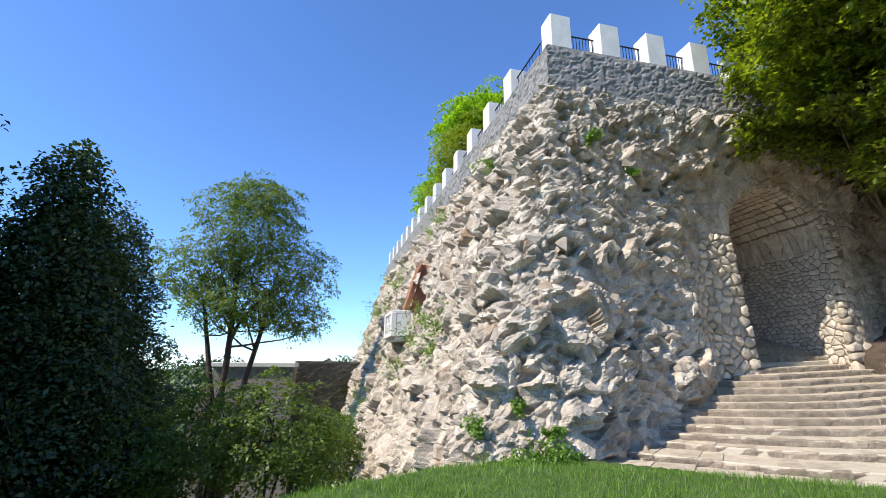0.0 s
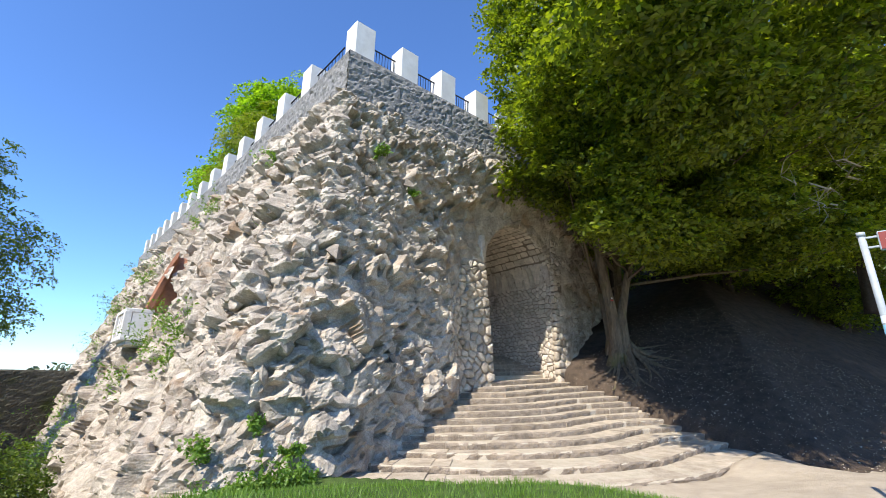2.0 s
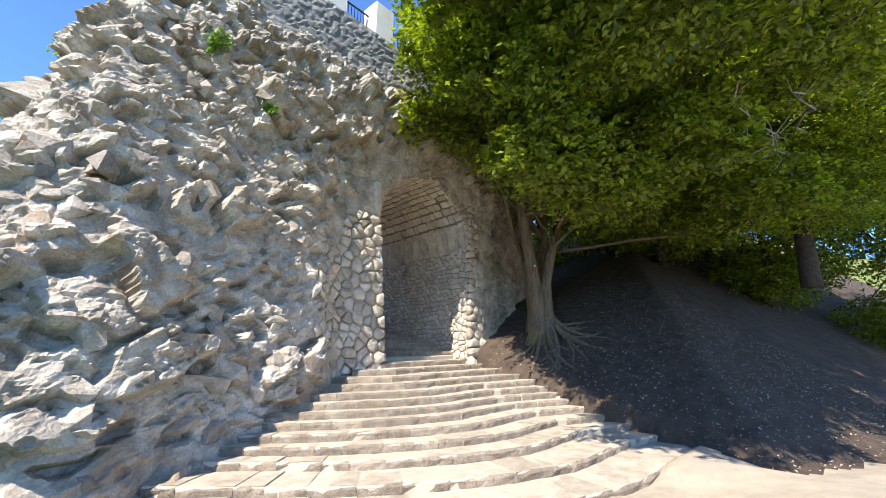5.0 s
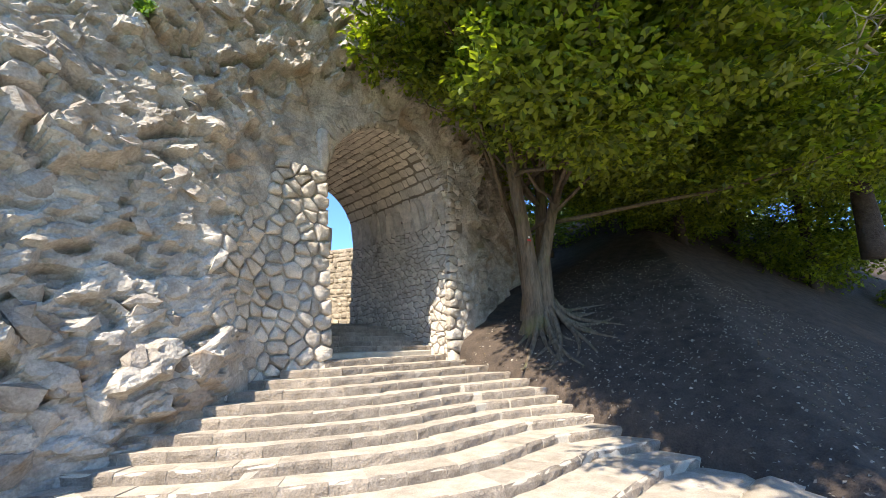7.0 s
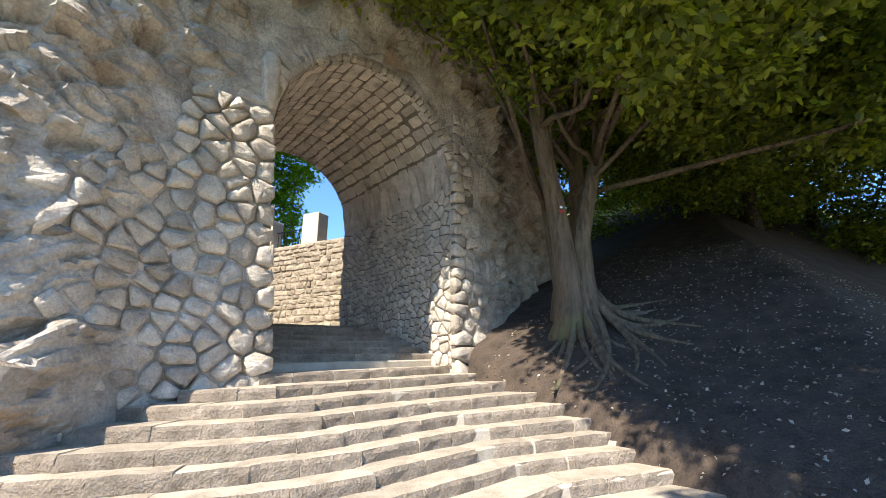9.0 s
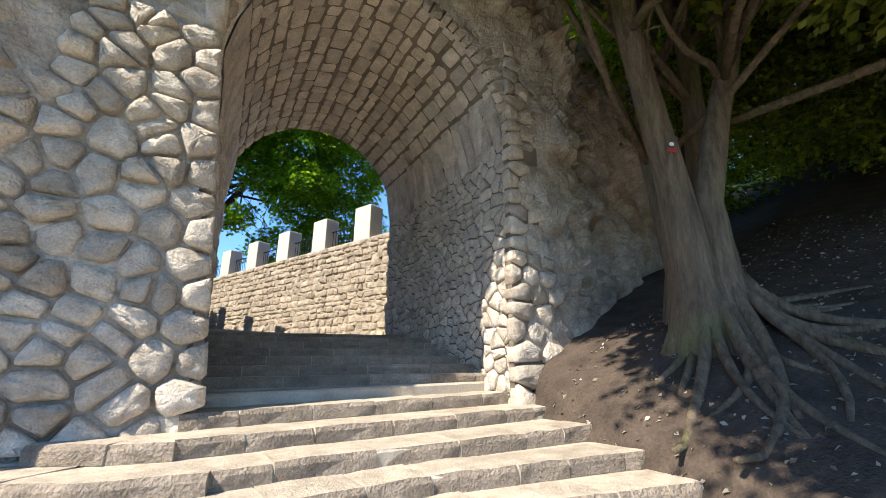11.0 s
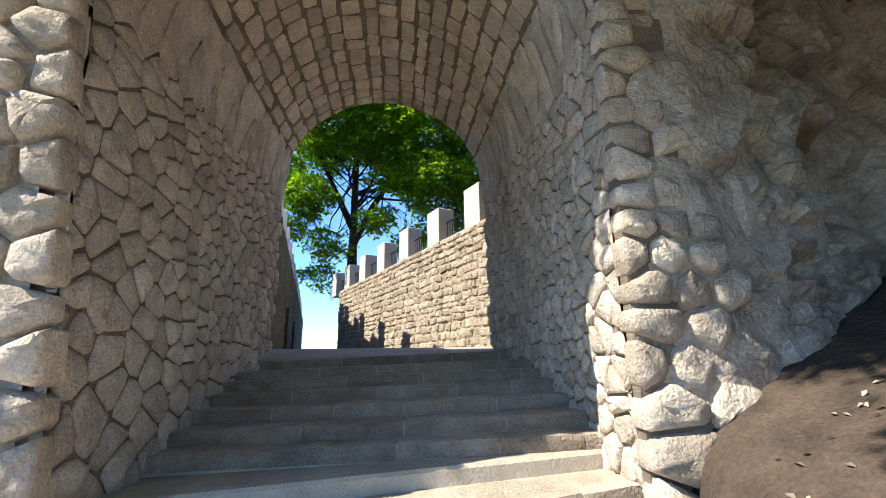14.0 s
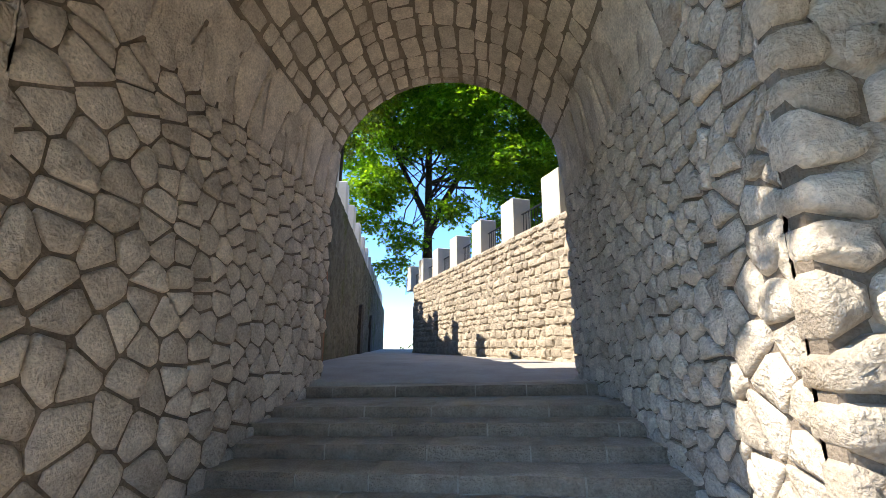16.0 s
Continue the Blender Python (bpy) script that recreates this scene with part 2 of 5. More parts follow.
def stones(name, frames, parent, mat, limit=300, label="", rest="", smooth=False):
    """Stones as objects of their own on shared meshes up to the limit, the rest joined."""
    shared = [mesh_from(name, *UNITS[i], mat, smooth) for i in range(len(UNITS))]
    for i, m in enumerate(frames[:limit]):
        child(name, shared[i % len(shared)], parent, m, label)
    if frames[limit:]:
        V, F, o = [], [], 0
        for i, m in enumerate(frames[limit:]):
            a = np.array(m)
            vs = np.array(UNITS[i % len(UNITS)][0]) @ a[:3, :3].T + a[:3, 3]
            V.extend(map(tuple, vs))
            F.extend(tuple(q + o for q in f) for f in UNITS[i % len(UNITS)][1])
            o += len(vs)
        ob = new(rest or name, mesh_from(rest or name, V, F, mat, smooth))
        ob.parent = parent
        tagged(ob, kind="stuff")


def courses(length, height, r, hmin=0.17, hmax=0.32, wmin=0.22, wmax=0.55, gap=0.03):
    """Rows of uneven stones that fill a rectangle: (u, v, width, height) of each."""
    out, v = [], 0.0
    while v < height - 0.08:
        h = min(r.uniform(hmin, hmax), height - v)
        u = -r.uniform(0, wmin)
        while u < length:
            w = r.uniform(wmin, wmax)
            lo, hi = max(u, 0), min(u + w, length)
            if hi - lo > 0.1:
                k = r.uniform(0.86, 1.0)
                out.append(((lo + hi) / 2, v + h / 2 + r.uniform(-0.02, 0.02), hi - lo - gap, h * k - gap))
            u += w
        v += h
    return out


# ---- ground ----
STEPS, RISE, Z0, LEAN = 14, 0.165, 1.645, 0.04     # curved flight, counted downwards from the sill
NOSE = ([0, 1, 2, 3, 4, 5, 6, 7, 8, 9, 10, 11, 12, 13], [13.55, 12.90, 12.15, 11.42, 10.86, 10.40, 10.00, 9.62, 9.20, 8.60, 7.92, 7.15, 6.10, 4.95])


def step_front(k, x):
    """y of the front edge of step k: nearly straight before the mouth, bent back along the rock wall."""
    x = np.asarray(x, float)
    fan = np.clip((k - 1.0) / 5.0, 0.0, 1.0)
    back = np.interp(k, [2, 3, 4, 5, 8, 11, 13], [0.5, 0.45, 0.33, 0.24, 0.20, 0.20, 0.14]) * np.maximum(14.3 - x, 0) ** 1.75
    return np.interp(k, *NOSE) + back + (1 - fan) * 0.06 * (np.minimum(x, 19) - 16.5) - np.interp(k, [2, 6, 11, 12, 13], [0.0, 0.40, 0.50, 0.30, 0.05]) * np.clip(x - 16.3, 0, 2.5)


def step_top(k, x):
    return Z0 - RISE * k + LEAN * (np.clip(x, 10.0, 19.0) - 16.5)


def step_height(x, y):
    """Height of the flight at a place."""
    best = np.full(np.shape(x), Z0 + 0.0)
    for k in range(STEPS + 1):
        front = step_front(k, x) if k < STEPS else step_front(STEPS - 1, x) - 0.6
        best = np.where(y < front, step_top(k + 1, x), best)
    return best


def hill(x, y):
    """Height of the slope beside the steps, and how far inside it a place lies."""
    s = (x - 17.0) * 0.975 - (y - 4.0) * 0.223
    along = np.clip(((x - 17.0) * 0.223 + (y - 4.0) * 0.975) / 8.5, -0.1, 1.2)
    base = -0.58 + along * 2.22
    edge = np.minimum(s, (x - 16.4) * 0.4 + (y - 3.4) * 0.9)
    e = np.maximum(edge, 0)
    rise = 0.40 * e + 0.0065 * np.minimum(e, 26) ** 2 + 0.10 * smooth01(edge, -0.1, 0.7) + 0.30 * np.exp(-((x - 20.6) ** 2 + (y - 10.9) ** 2) / 1.6) * smooth01(edge, 0, 0.8)
    return base * smooth01(edge, -1.5, 0.2) + rise - 0.45 * (1 - smooth01(edge, -1.5, 0.2)), edge


def ground_height(x, y):
    x, y = np.asarray(x, float), np.asarray(y, float)
    crest = np.interp(x, [-6, -2, 0, 2, 4, 6, 8, 10], [1.0, 4.4, 6.4, 7.3, 6.9, 5.8, 4.2, 2.2])
    over = y - crest
    lawn = -0.02 - 0.60 * smooth01(over, -0.3, 2.6)
    far = smooth01(y, 9, 60) * smooth01(-x, -7, 3)
    lawn = lawn - 11.0 * far - 0.55 * np.maximum(-1.5 - x - 0.25 * np.maximum(0, 6 - y), 0) * smooth01(y, -3, 4) * 0.6
    lawn = lawn - 0.45 * np.maximum(over - 0.4, 0) * smooth01(-x, -4.5, -1.0)
    lawn = np.maximum(lawn, -13)
    path = -0.28 - 0.45 * smooth01(y, 1.5, 5)
    w = smooth01(x, 7.2, 9.4)
    z = lawn * (1 - w) + path * w
    h, edge = hill(x, y)
    k = smooth01(x, 13.8, 15.4)
    z = z * (1 - k) + np.maximum(h, -0.73) * k
    inside = smooth01(y - step_front(STEPS - 1, x), -0.05, 0.25) * smooth01(edge, 0.2, -0.25) * smooth01(x, 5.0, 6.0)
    z = z * (1 - inside) + (step_height(x, y) - 0.3) * inside
    under = smooth01(x, 7.3, 7.8) * smooth01(y, 12.5, 12.9) * smooth01(x, 19.05, 18.80)
    z = z * (1 - under) - 0.9 * under
    bump = 0.05 * np.sin(x * 0.9 + 1.3 * np.sin(y * 0.7)) * np.cos(y * 0.8 + x * 0.3)
    return z + bump * smooth01(np.hypot(x - 9, y - 4), 3, 9) * (0.5 + 1.5 * smooth01(edge, 0.5, 4)), edge, crest, over


def axis(lo, hi, a, b, near, far):
    out, p = [], a
    while p < b:
        out.append(p)
        p += near
    step, p = near, b
    while p < hi:
        out.append(p)
        step = min(step * 1.16, far)
        p += step
    out.append(hi)
    step, p = near, a
    left = []
    while p > lo:
        step = min(step * 1.16, far)
        p -= step
        left.append(max(p, lo))
    return np.array(left[::-1] + out)


gx, gy = axis(-900, 900, -5, 27, 0.21, 90), axis(-700, 1200, -3, 14, 0.21, 90)
GX, GY = np.meshgrid(gx, gy)
GZ, GEDGE, GCREST, GOVER = ground_height(GX, GY)
nxg, nyg = len(gx), len(gy)
ground_faces, ground_mats = [], []
for j in range(nyg - 1):
    for i in range(nxg - 1):
        a = j * nxg + i
        ground_faces.append((a, a + 1, a + nxg + 1, a + nxg))
        x, y, e, o = GX[j, i], GY[j, i], GEDGE[j, i], GOVER[j, i]
        if e > -0.3 + 0.15 * math.sin(x * 5) and x > 13.4:
            ground_mats.append(3 if e > 18 + 2.2 * math.sin(y * 0.6) - 0.5 * min(0, y) or x > 60 else 0)
        elif x < 7.9 + 0.25 * math.sin(y * 2.1) or (o < -0.4 and x < 9.0) or y > 40:
            ground_mats.append(2)
        else:
            ground_mats.append(1)
ground_me = mesh_from("ground", np.stack([GX, GY, GZ], -1).reshape(-1, 3), ground_faces, SOIL, True)
for m in (GRAVEL, TURF, DRY_TURF):
    ground_me.materials.append(m)
ground_me.polygons.foreach_set("material_index", ground_mats)
ground = tagged(new("ground", ground_me), "sandy path, green lawn and bare shaded slope under trees", "ground", kind="structure")


# ---- rock-faced retaining wall ----
def cells(p, q, size, seed):
    """Nearest and second nearest jittered cell: distances, offset from the cell's centre and random numbers of the cell."""
    gi, gj = np.floor(p / size).astype(int), np.floor(q / size).astype(int)
    best, second = np.full(p.shape, 9e9), np.full(p.shape, 9e9)
    dx, dy, ident = np.zeros_like(p), np.zeros_like(p), np.zeros(p.shape, int)
    for di in (-1, 0, 1):
        for dj in (-1, 0, 1):
            ci, cj = gi + di, gj + dj
            h = (ci * 73856093 ^ cj * 19349663 ^ seed * 83492791) & 0x7FFFFFFF
            h = (h * 1103515245 + 12345) & 0x7FFFFFFF
            jx = (h & 1023) / 1023.0
            jy = ((h >> 10) & 1023) / 1023.0
            ox, oy = p - (ci + jx) * size, q - (cj + jy) * size
            d = np.hypot(ox, oy * 1.25)
            closer = d < best
            second = np.where(closer, best, np.minimum(second, d))
            dx, dy = np.where(closer, ox, dx), np.where(closer, oy, dy)
            ident = np.where(closer, h, ident)
            best = np.where(closer, d, best)
    r1, r2, r3 = ((ident >> 3) & 255) / 255.0, ((ident >> 11) & 255) / 255.0, ((ident >> 19) & 255) / 255.0
    return best, second, dx, dy, r1, r2, r3


def craggy(u, z):
    """Relief of stones set in mortar: tilted blocks, hollows between them, worn detail."""
    wu = u + 0.12 * np.sin(z * 3.1 + u) + 0.05 * np.sin(z * 9 + u * 4)
    wz = z + 0.12 * np.sin(u * 2.7 + z * 0.8) + 0.05 * np.sin(u * 8.3)
    f1, f2, dx, dy, a, b, c = cells(wu, wz, 1.05, 3)
    block = 0.42 * a * a + (b - 0.5) * 0.55 * dx - (c - 0.3) * 0.72 * dy
    block = np.where(a > 0.35, block, 0.03 + 0.1 * block)
    h = block * smooth01(f2 - f1, 0.02, 0.20)
    g1, g2, ex, ey, a2, b2, c2 = cells(wu + 3.3, wz + 1.7, 0.36, 11)
    h = h + (0.15 * a2 * a2 + (b2 - 0.5) * 0.45 * ex - (c2 - 0.25) * 0.6 * ey) * smooth01(g2 - g1, 0.01, 0.08) * np.where(a2 > 0.3, 1, 0.2)
    k1, k2, kx, ky, a3, b3, c3 = cells(wu + 7.1, wz + 2.9, 0.15, 23)
    pits = 0.24 * (a2 < 0.13) * smooth01(g2 - g1, 0.02, 0.12) + 0.10 * (a3 < 0.07) * smooth01(k2 - k1, 0.0, 0.05)
    return h + 0.035 * a3 * smooth01(k2 - k1, 0.0, 0.05) - pits


TOP, LEDGE = 12.33, 10.75


def face_y(x):
    return np.interp(x, [6.8, 9, 11, 12.3, 14.6, 16.0, 18.6, 19.6, 22], [12.33, 12.42, 12.68, 12.88, 12.93, 12.93, 12.90, 12.85, 13.4])


def flare_at(x, low):
    """How far the foot of the rock face comes forward, low metres under the ledge."""
    return low * (0.07 * (1 - smooth01(x, 11.2, 12.8)) + 0.10 * (1 - smooth01(x, 6.0, 9.3)))


def wall_point(u, z):
    """u: along the wall, under 0 on the front (metres from the corner), over 0 on the side that runs away."""
    low = np.clip(LEDGE - z, 0, None)
    xc = 6.88 - 0.30 * low
    yc0 = 12.33
    rad = 0.04 + 0.15 * np.clip(low, 0, 11)
    x_front = xc - u * (14.35 - xc) / 7.47
    flare = flare_at(x_front, low)
    lift = smooth01(z, 7.5, 10.4)
    y_front = face_y(x_front) * (1 - lift) + 12.32 * lift - flare
    yc = yc0 - 0.17 * low
    x_side = xc - 0.012 * np.maximum(u, 0)
    y_side = yc + np.maximum(u, 0)
    # rounded corner
    t = np.clip((u + rad) / (2 * rad), 0, 1)
    ang = t * math.pi / 2
    on = (u > -rad) & (u < rad)
    xr, yr = xc + rad - rad * np.sin(ang) + rad * ((14.35 - xc) / 7.47 - 1) * (1 - t) ** 2, yc + rad - rad * np.cos(ang)
    x = np.where(u <= -rad, x_front, np.where(on, xr, x_side))
    y = np.where(u <= -rad, y_front, np.where(on, yr + (y_front - yc) * (1 - t), y_side))
    nx, ny = -np.sin(ang), -np.cos(ang)
    return x, y, nx, ny


def rock_wall(u0, u1, du, z0, z1, dz, name, label, rough):
    us, zs = np.arange(u0, u1 + du * 0.5, du), np.arange(z0, z1 + dz * 0.5, dz)
    U, Z = np.meshgrid(us, zs)
    x, y, nx, ny = wall_point(U, Z)
    open_l, open_r, crown = np.interp(Z, [0, 5.85], [14.50, 14.05]), 18.86, 5.85
    near = np.where(Z < crown, np.maximum(open_l - x, x - open_r), np.hypot(x - 16.42, Z - crown) - 2.37)
    calm = np.where(U < 0, np.clip(0.12 + 0.88 * smooth01(near, np.where((Z < 6.2) & (x < 15), 1.5, 0.75), np.where((Z < 6.2) & (x < 15), 3.2, 2.3)) + 0.6 * smooth01(Z, 8.2, 9.2), 0.12, 1.0), 1.0)
    h = craggy(U, Z) * rough * calm * 1.15
    fade = smooth01(LEDGE + 0.12 * np.sin(U * 3) - Z, -0.05, 0.25)
    h = h * fade + 0.02
    verts = np.stack([x + nx * h, y + ny * h, Z + h * 0.18], -1).reshape(-1, 3)
    n = len(us)
    faces = [(j * n + i + 1, j * n + i, (j + 1) * n + i, (j + 1) * n + i + 1) for j in range(len(zs) - 1) for i in range(n - 1)]
    gap = (near < 0.05).reshape(-1) & (U < 0).reshape(-1)
    faces = [f for f in faces if not any(gap[q] for q in f)]
    return tagged(new(name, mesh_from(name, verts, faces, ROCK)), label, "retaining wall", kind="structure")


wall_front = rock_wall(-12.9, 3.2, 0.06, -2.8, 11.0, 0.06, "wall_front", "craggy grey stones set in mortar, battered castle retaining wall", 1.0)
wall_side = rock_wall(3.2, 40, 0.12, -13.0, 11.0, 0.12, "wall_side", "long battered rock-faced castle wall running away, weathered grey-brown", 1.0)


def rubble_band(name, p, q, z0, z1, thick, mat, label):
    """A straight rubble wall from p to q, solid, with uneven face."""
    p, q = Vector((*p, 0)), Vector((*q, 0))
    d = (q - p).normalized()
    n = Vector((d.y, -d.x, 0))
    L = (q - p).length
    us, zs = np.arange(0, L + 0.05, 0.1), np.arange(z0, z1 + 0.04, 0.09)
    zs[-1], us[-1] = z1, L
    U, Z = np.meshgrid(us, zs)
    f1, f2, dx, dy, a, b, c = cells(U + p.x * 3, Z * 1.4, 0.30, 5)
    h = (0.015 + 0.05 * a) * smooth01(f2 - f1, 0.0, 0.06) + 0.1 * (b - 0.5) * dx
    h[-1] = 0
    X, Y = p.x + d.x * U + n.x * h, p.y + d.y * U + n.y * h
    verts = list(np.stack([X, Y, Z], -1).reshape(-1, 3))
    k = len(us)
    faces = [(j * k + i, j * k + i + 1, (j + 1) * k + i + 1, (j + 1) * k + i) for j in range(len(zs) - 1) for i in range(k - 1)]
    o = len(verts)
    for a_, z_ in ((p, z1), (q, z1), (q - n * thick, z1), (p - n * thick, z1), (p, z0), (q, z0), (q - n * thick, z0), (p - n * thick, z0)):
        verts.append((a_.x, a_.y, z_))
    faces += [(o, o + 1, o + 2, o + 3), (o + 3, o + 2, o + 6, o + 7), (o + 1, o + 5, o + 6, o + 2), (o, o + 3, o + 7, o + 4)]
    return tagged(new(name, mesh_from(name, verts, faces, mat)), label, "wall", kind="structure")


band_front = rubble_band("wall_band_front", (6.86, 12.30), (22.5, 12.15), 10.3, TOP, 0.6, RUBBLE, "grey rubble masonry band under the battlements")
band_side = rubble_band("wall_band_side", (6.86 - 0.45, 51.0), (6.86, 12.305), 10.0, TOP - 0.004, 0.6, RUBBLE, "grey rubble masonry band under the battlements")
terrace_me = mesh_from("terrace", [(7.2, 12.7, 12.2), (24, 12.5, 12.2), (24, 14.0, 12.2), (8.6, 14.2, 12.2), (8.0, 50, 12.2), (6.5, 50, 12.2)], [(0, 1, 2, 3, 4, 5)], CONCRETE)
tagged(new("terrace", terrace_me), "flat terrace behind the battlements", "terrace", kind="structure")


# ---- battlements ----
def merlon_mesh(w, d, h, mat, name="body"):
    bm = bmesh.new()
    box(bm, (w, d, h), pose(0, 0, h / 2), 0.02)
    me = bpy.data.meshes.new(name)
    bm.to_mesh(me)
    bm.free()
    me.materials.append(mat)
    return me


def railing(name, p, q, height=0.95, bars=9):
    """An iron railing between two merlons."""
    root = new(name)
    root.location = p
    d = Vector(q) - Vector(p)
    bm = bmesh.new()
    rot = d.to_track_quat("X", "Z").to_matrix().to_4x4()
    box(bm, (d.length, 0.05, 0.03), rot @ pose(d.length / 2, 0, height))
    part("top_rail", bm, IRON, root)
    me = None
    for i in range(bars):
        if me is None:
            bm = bmesh.new()
            box(bm, (0.018, 0.018, height), pose(0, 0, height / 2))
            me = bpy.data.meshes.new("bar")
            bm.to_mesh(me)
            bm.free()
            me.materials.append(IRON)
        child("bar", me, root, Matrix.Translation(d * (i + 0.5) / bars))
    return tagged(root, "black iron railing between two merlons", "railing", "battlement railings")


MER_H = 1.38
merlon_me = merlon_mesh(0.80, 0.72, MER_H, WHITE)
spots = [(7.46, 12.98)] + [(7.46 + 1.98 * i, 12.98 - 0.02 * i) for i in range(1, 7)]
for i, (x, y) in enumerate(spots):
    m = new("merlon", merlon_me)
    m.matrix_basis = pose(x, y - 0.28, TOP)
    tagged(m, "plain white-plastered square merlon on the wall top", "merlon", "white merlons")
    if i:
        railing("railing", (spots[i - 1][0] + 0.4, spots[i - 1][1] - 0.2, TOP), (x - 0.4, y - 0.2, TOP))
side_spots = [15.9 + 2.58 * i for i in range(14)]
for i, y in enumerate(side_spots):
    m = new("merlon", merlon_me)
    m.matrix_basis = pose(7.30 - 0.012 * (y - 13), y + 0.1, TOP, 0, 0, 90)
    tagged(m, "plain white-plastered square merlon on the wall top", "merlon", "white merlons")
    if i < 8:
        y0 = (side_spots[i - 1] + 0.5) if i else 13.4
        railing("railing", (7.2, y0, TOP), (7.2, y - 0.3, TOP), bars=8)


# ---- arched passage ----
Y0, Y1 = 12.9, 18.3


def tunnel_profile(f):
    """Half-round vault on leaning walls. f: 0 at the mouth, 1 at the far end. Points with outward normals."""
    xl0, xl1 = 14.48 + 0.17 * f, 14.05 + 0.57 * f
    xr0, xr1 = 18.84 + 0.13 * float(smooth01(f, 0.13, 0.17)), 18.80 + 0.10 * float(smooth01(f, 0.13, 0.17))
    zs = 5.85 + 0.25 * f
    c, r = (xl1 + xr1) / 2, (xr1 - xl1) / 2
    pts = [(xl0 + (xl1 - xl0) * t, 0.2 + (zs - 0.2) * t) for t in np.linspace(0, 1, 13)]
    pts += [(c - r * math.cos(a), zs + r * math.sin(a)) for a in np.linspace(0, math.pi, 33)[1:-1]]
    pts += [(xr0 + (xr1 - xr0) * t, 0.2 + (zs - 0.2) * t) for t in np.linspace(1, 0, 13)]
    return np.array(pts)


def mouth_y(x):
    return np.full(np.shape(x), 12.95)


ts = np.linspace(0, 1, 28)
rows = []
for f in ts:
    p = tunnel_profile(f)
    y = mouth_y(p[:, 0]) * (1 - f) + Y1 * f
    rows.append(np.stack([p[:, 0], y, p[:, 1]], -1))
rows = np.array(rows)
nprof = rows.shape[1]
outer = rows.copy()
mid = np.array([16.5, 0, 4.0])
dirs = rows - mid
dirs[..., 1] = 0
outer = rows + dirs / np.linalg.norm(dirs, axis=-1, keepdims=True) * 0.9
outer[..., 1] += 0.43 * np.maximum(outer[..., 0] - 18.6, 0) + 0.04
verts = np.concatenate([rows.reshape(-1, 3), outer.reshape(-1, 3)])
N = len(ts) * nprof
faces = []
for j in range(len(ts) - 1):
    for i in range(nprof - 1):
        a = j * nprof + i
        faces.append((a, a + nprof, a + nprof + 1, a + 1))
        faces.append((N + a, N + a + 1, N + a + nprof + 1, N + a + nprof))
for j in (0, len(ts) - 1):
    for i in range(nprof - 1):
        a = j * nprof + i
        faces.append((a, a + 1, N + a + 1, N + a) if j == 0 else (a + 1, a, N + a, N + a + 1))
passage = tagged(new("wall_passage", mesh_from("wall_passage", verts, faces, MORTAR, False)), "vaulted passage of pale rough limestone blocks through the wall", "passage", kind="structure")


def tunnel_at(s, f):
    """Point and outward normal on the lining; s: 0 to 1 round the profile."""
    a = tunnel_profile(f)
    seg = np.concatenate([[0], np.cumsum(np.linalg.norm(np.diff(a, axis=0), axis=1))])
    d = s * seg[-1]
    x, z = np.interp(d, seg, a[:, 0]), np.interp(d, seg, a[:, 1])
    e = 0.02
    x2, z2 = np.interp(d + e, seg, a[:, 0]), np.interp(d + e, seg, a[:, 1])
    x1, z1 = np.interp(d - e, seg, a[:, 0]), np.interp(d - e, seg, a[:, 1])
    t = Vector((x2 - x1, 0, z2 - z1)).normalized()
    n = Vector((t.z, 0, -t.x))
    y = mouth_y(x) * (1 - f) + Y1 * f
    return Vector((x, float(y), z)), t, n, seg[-1]


def cliff(name, x0, x1, z1, y0, label):
    """Natural rock that the right jamb leans on."""
    us, zs = np.arange(x0, x1, 0.09), np.arange(0.5, z1, 0.09)
    U, Z = np.meshgrid(us, zs)
    h = craggy(U + 40, Z) * 0.8 + 0.18 * np.sin(U * 2.3 + np.sin(Z)) * np.sin(Z * 1.9)
    Y = y0 + 0.22 * (U - x0) - h * 0.8 * smooth01(U, x0, x0 + 0.8) + 0.10 * (Z - 2)
    n = len(us)
    faces = [(j * n + i, j * n + i + 1, (j + 1) * n + i + 1, (j + 1) * n + i) for j in range(len(zs) - 1) for i in range(n - 1)]
    return tagged(new(name, mesh_from(name, np.stack([U, Y, Z], -1).reshape(-1, 3), faces, ROCK)), label, "rock face", kind="structure")


cliff("wall_cliff", 19.45, 27.0, 11.0, 12.80, "mortared rock face beside the passage, shaded by the tree")

# inner floor: steps inside the mouth, ramp, court
inner = [(14.05, 1.80), (14.45, 1.96), (14.92, 2.12), (15.42, 2.27), (15.85, 2.41), (16.28, 2.54), (17.35, 2.69)]
SKEW, TIP = -0.12, 0.03                  # the flight inside lies a little askew
RAMP_Y, RAMP_Z = 17.75, 2.70
COURT = 2.92
court_me = mesh_from("floor_court", [(14.0, RAMP_Y, RAMP_Z), (19.4, RAMP_Y, RAMP_Z), (19.6, 20.2, COURT), (13.8, 20.2, COURT), (24, 60, COURT + 0.1), (6, 60, COURT + 0.1), (14.0, RAMP_Y, 0.5), (19.4, RAMP_Y, 0.5)], [(0, 1, 2, 3), (3, 2, 4, 5), (6, 7, 1, 0)], CONCRETE)
tagged(new("floor_court", court_me), "worn grey concrete ramp and court behind the passage", "floor", kind="structure")

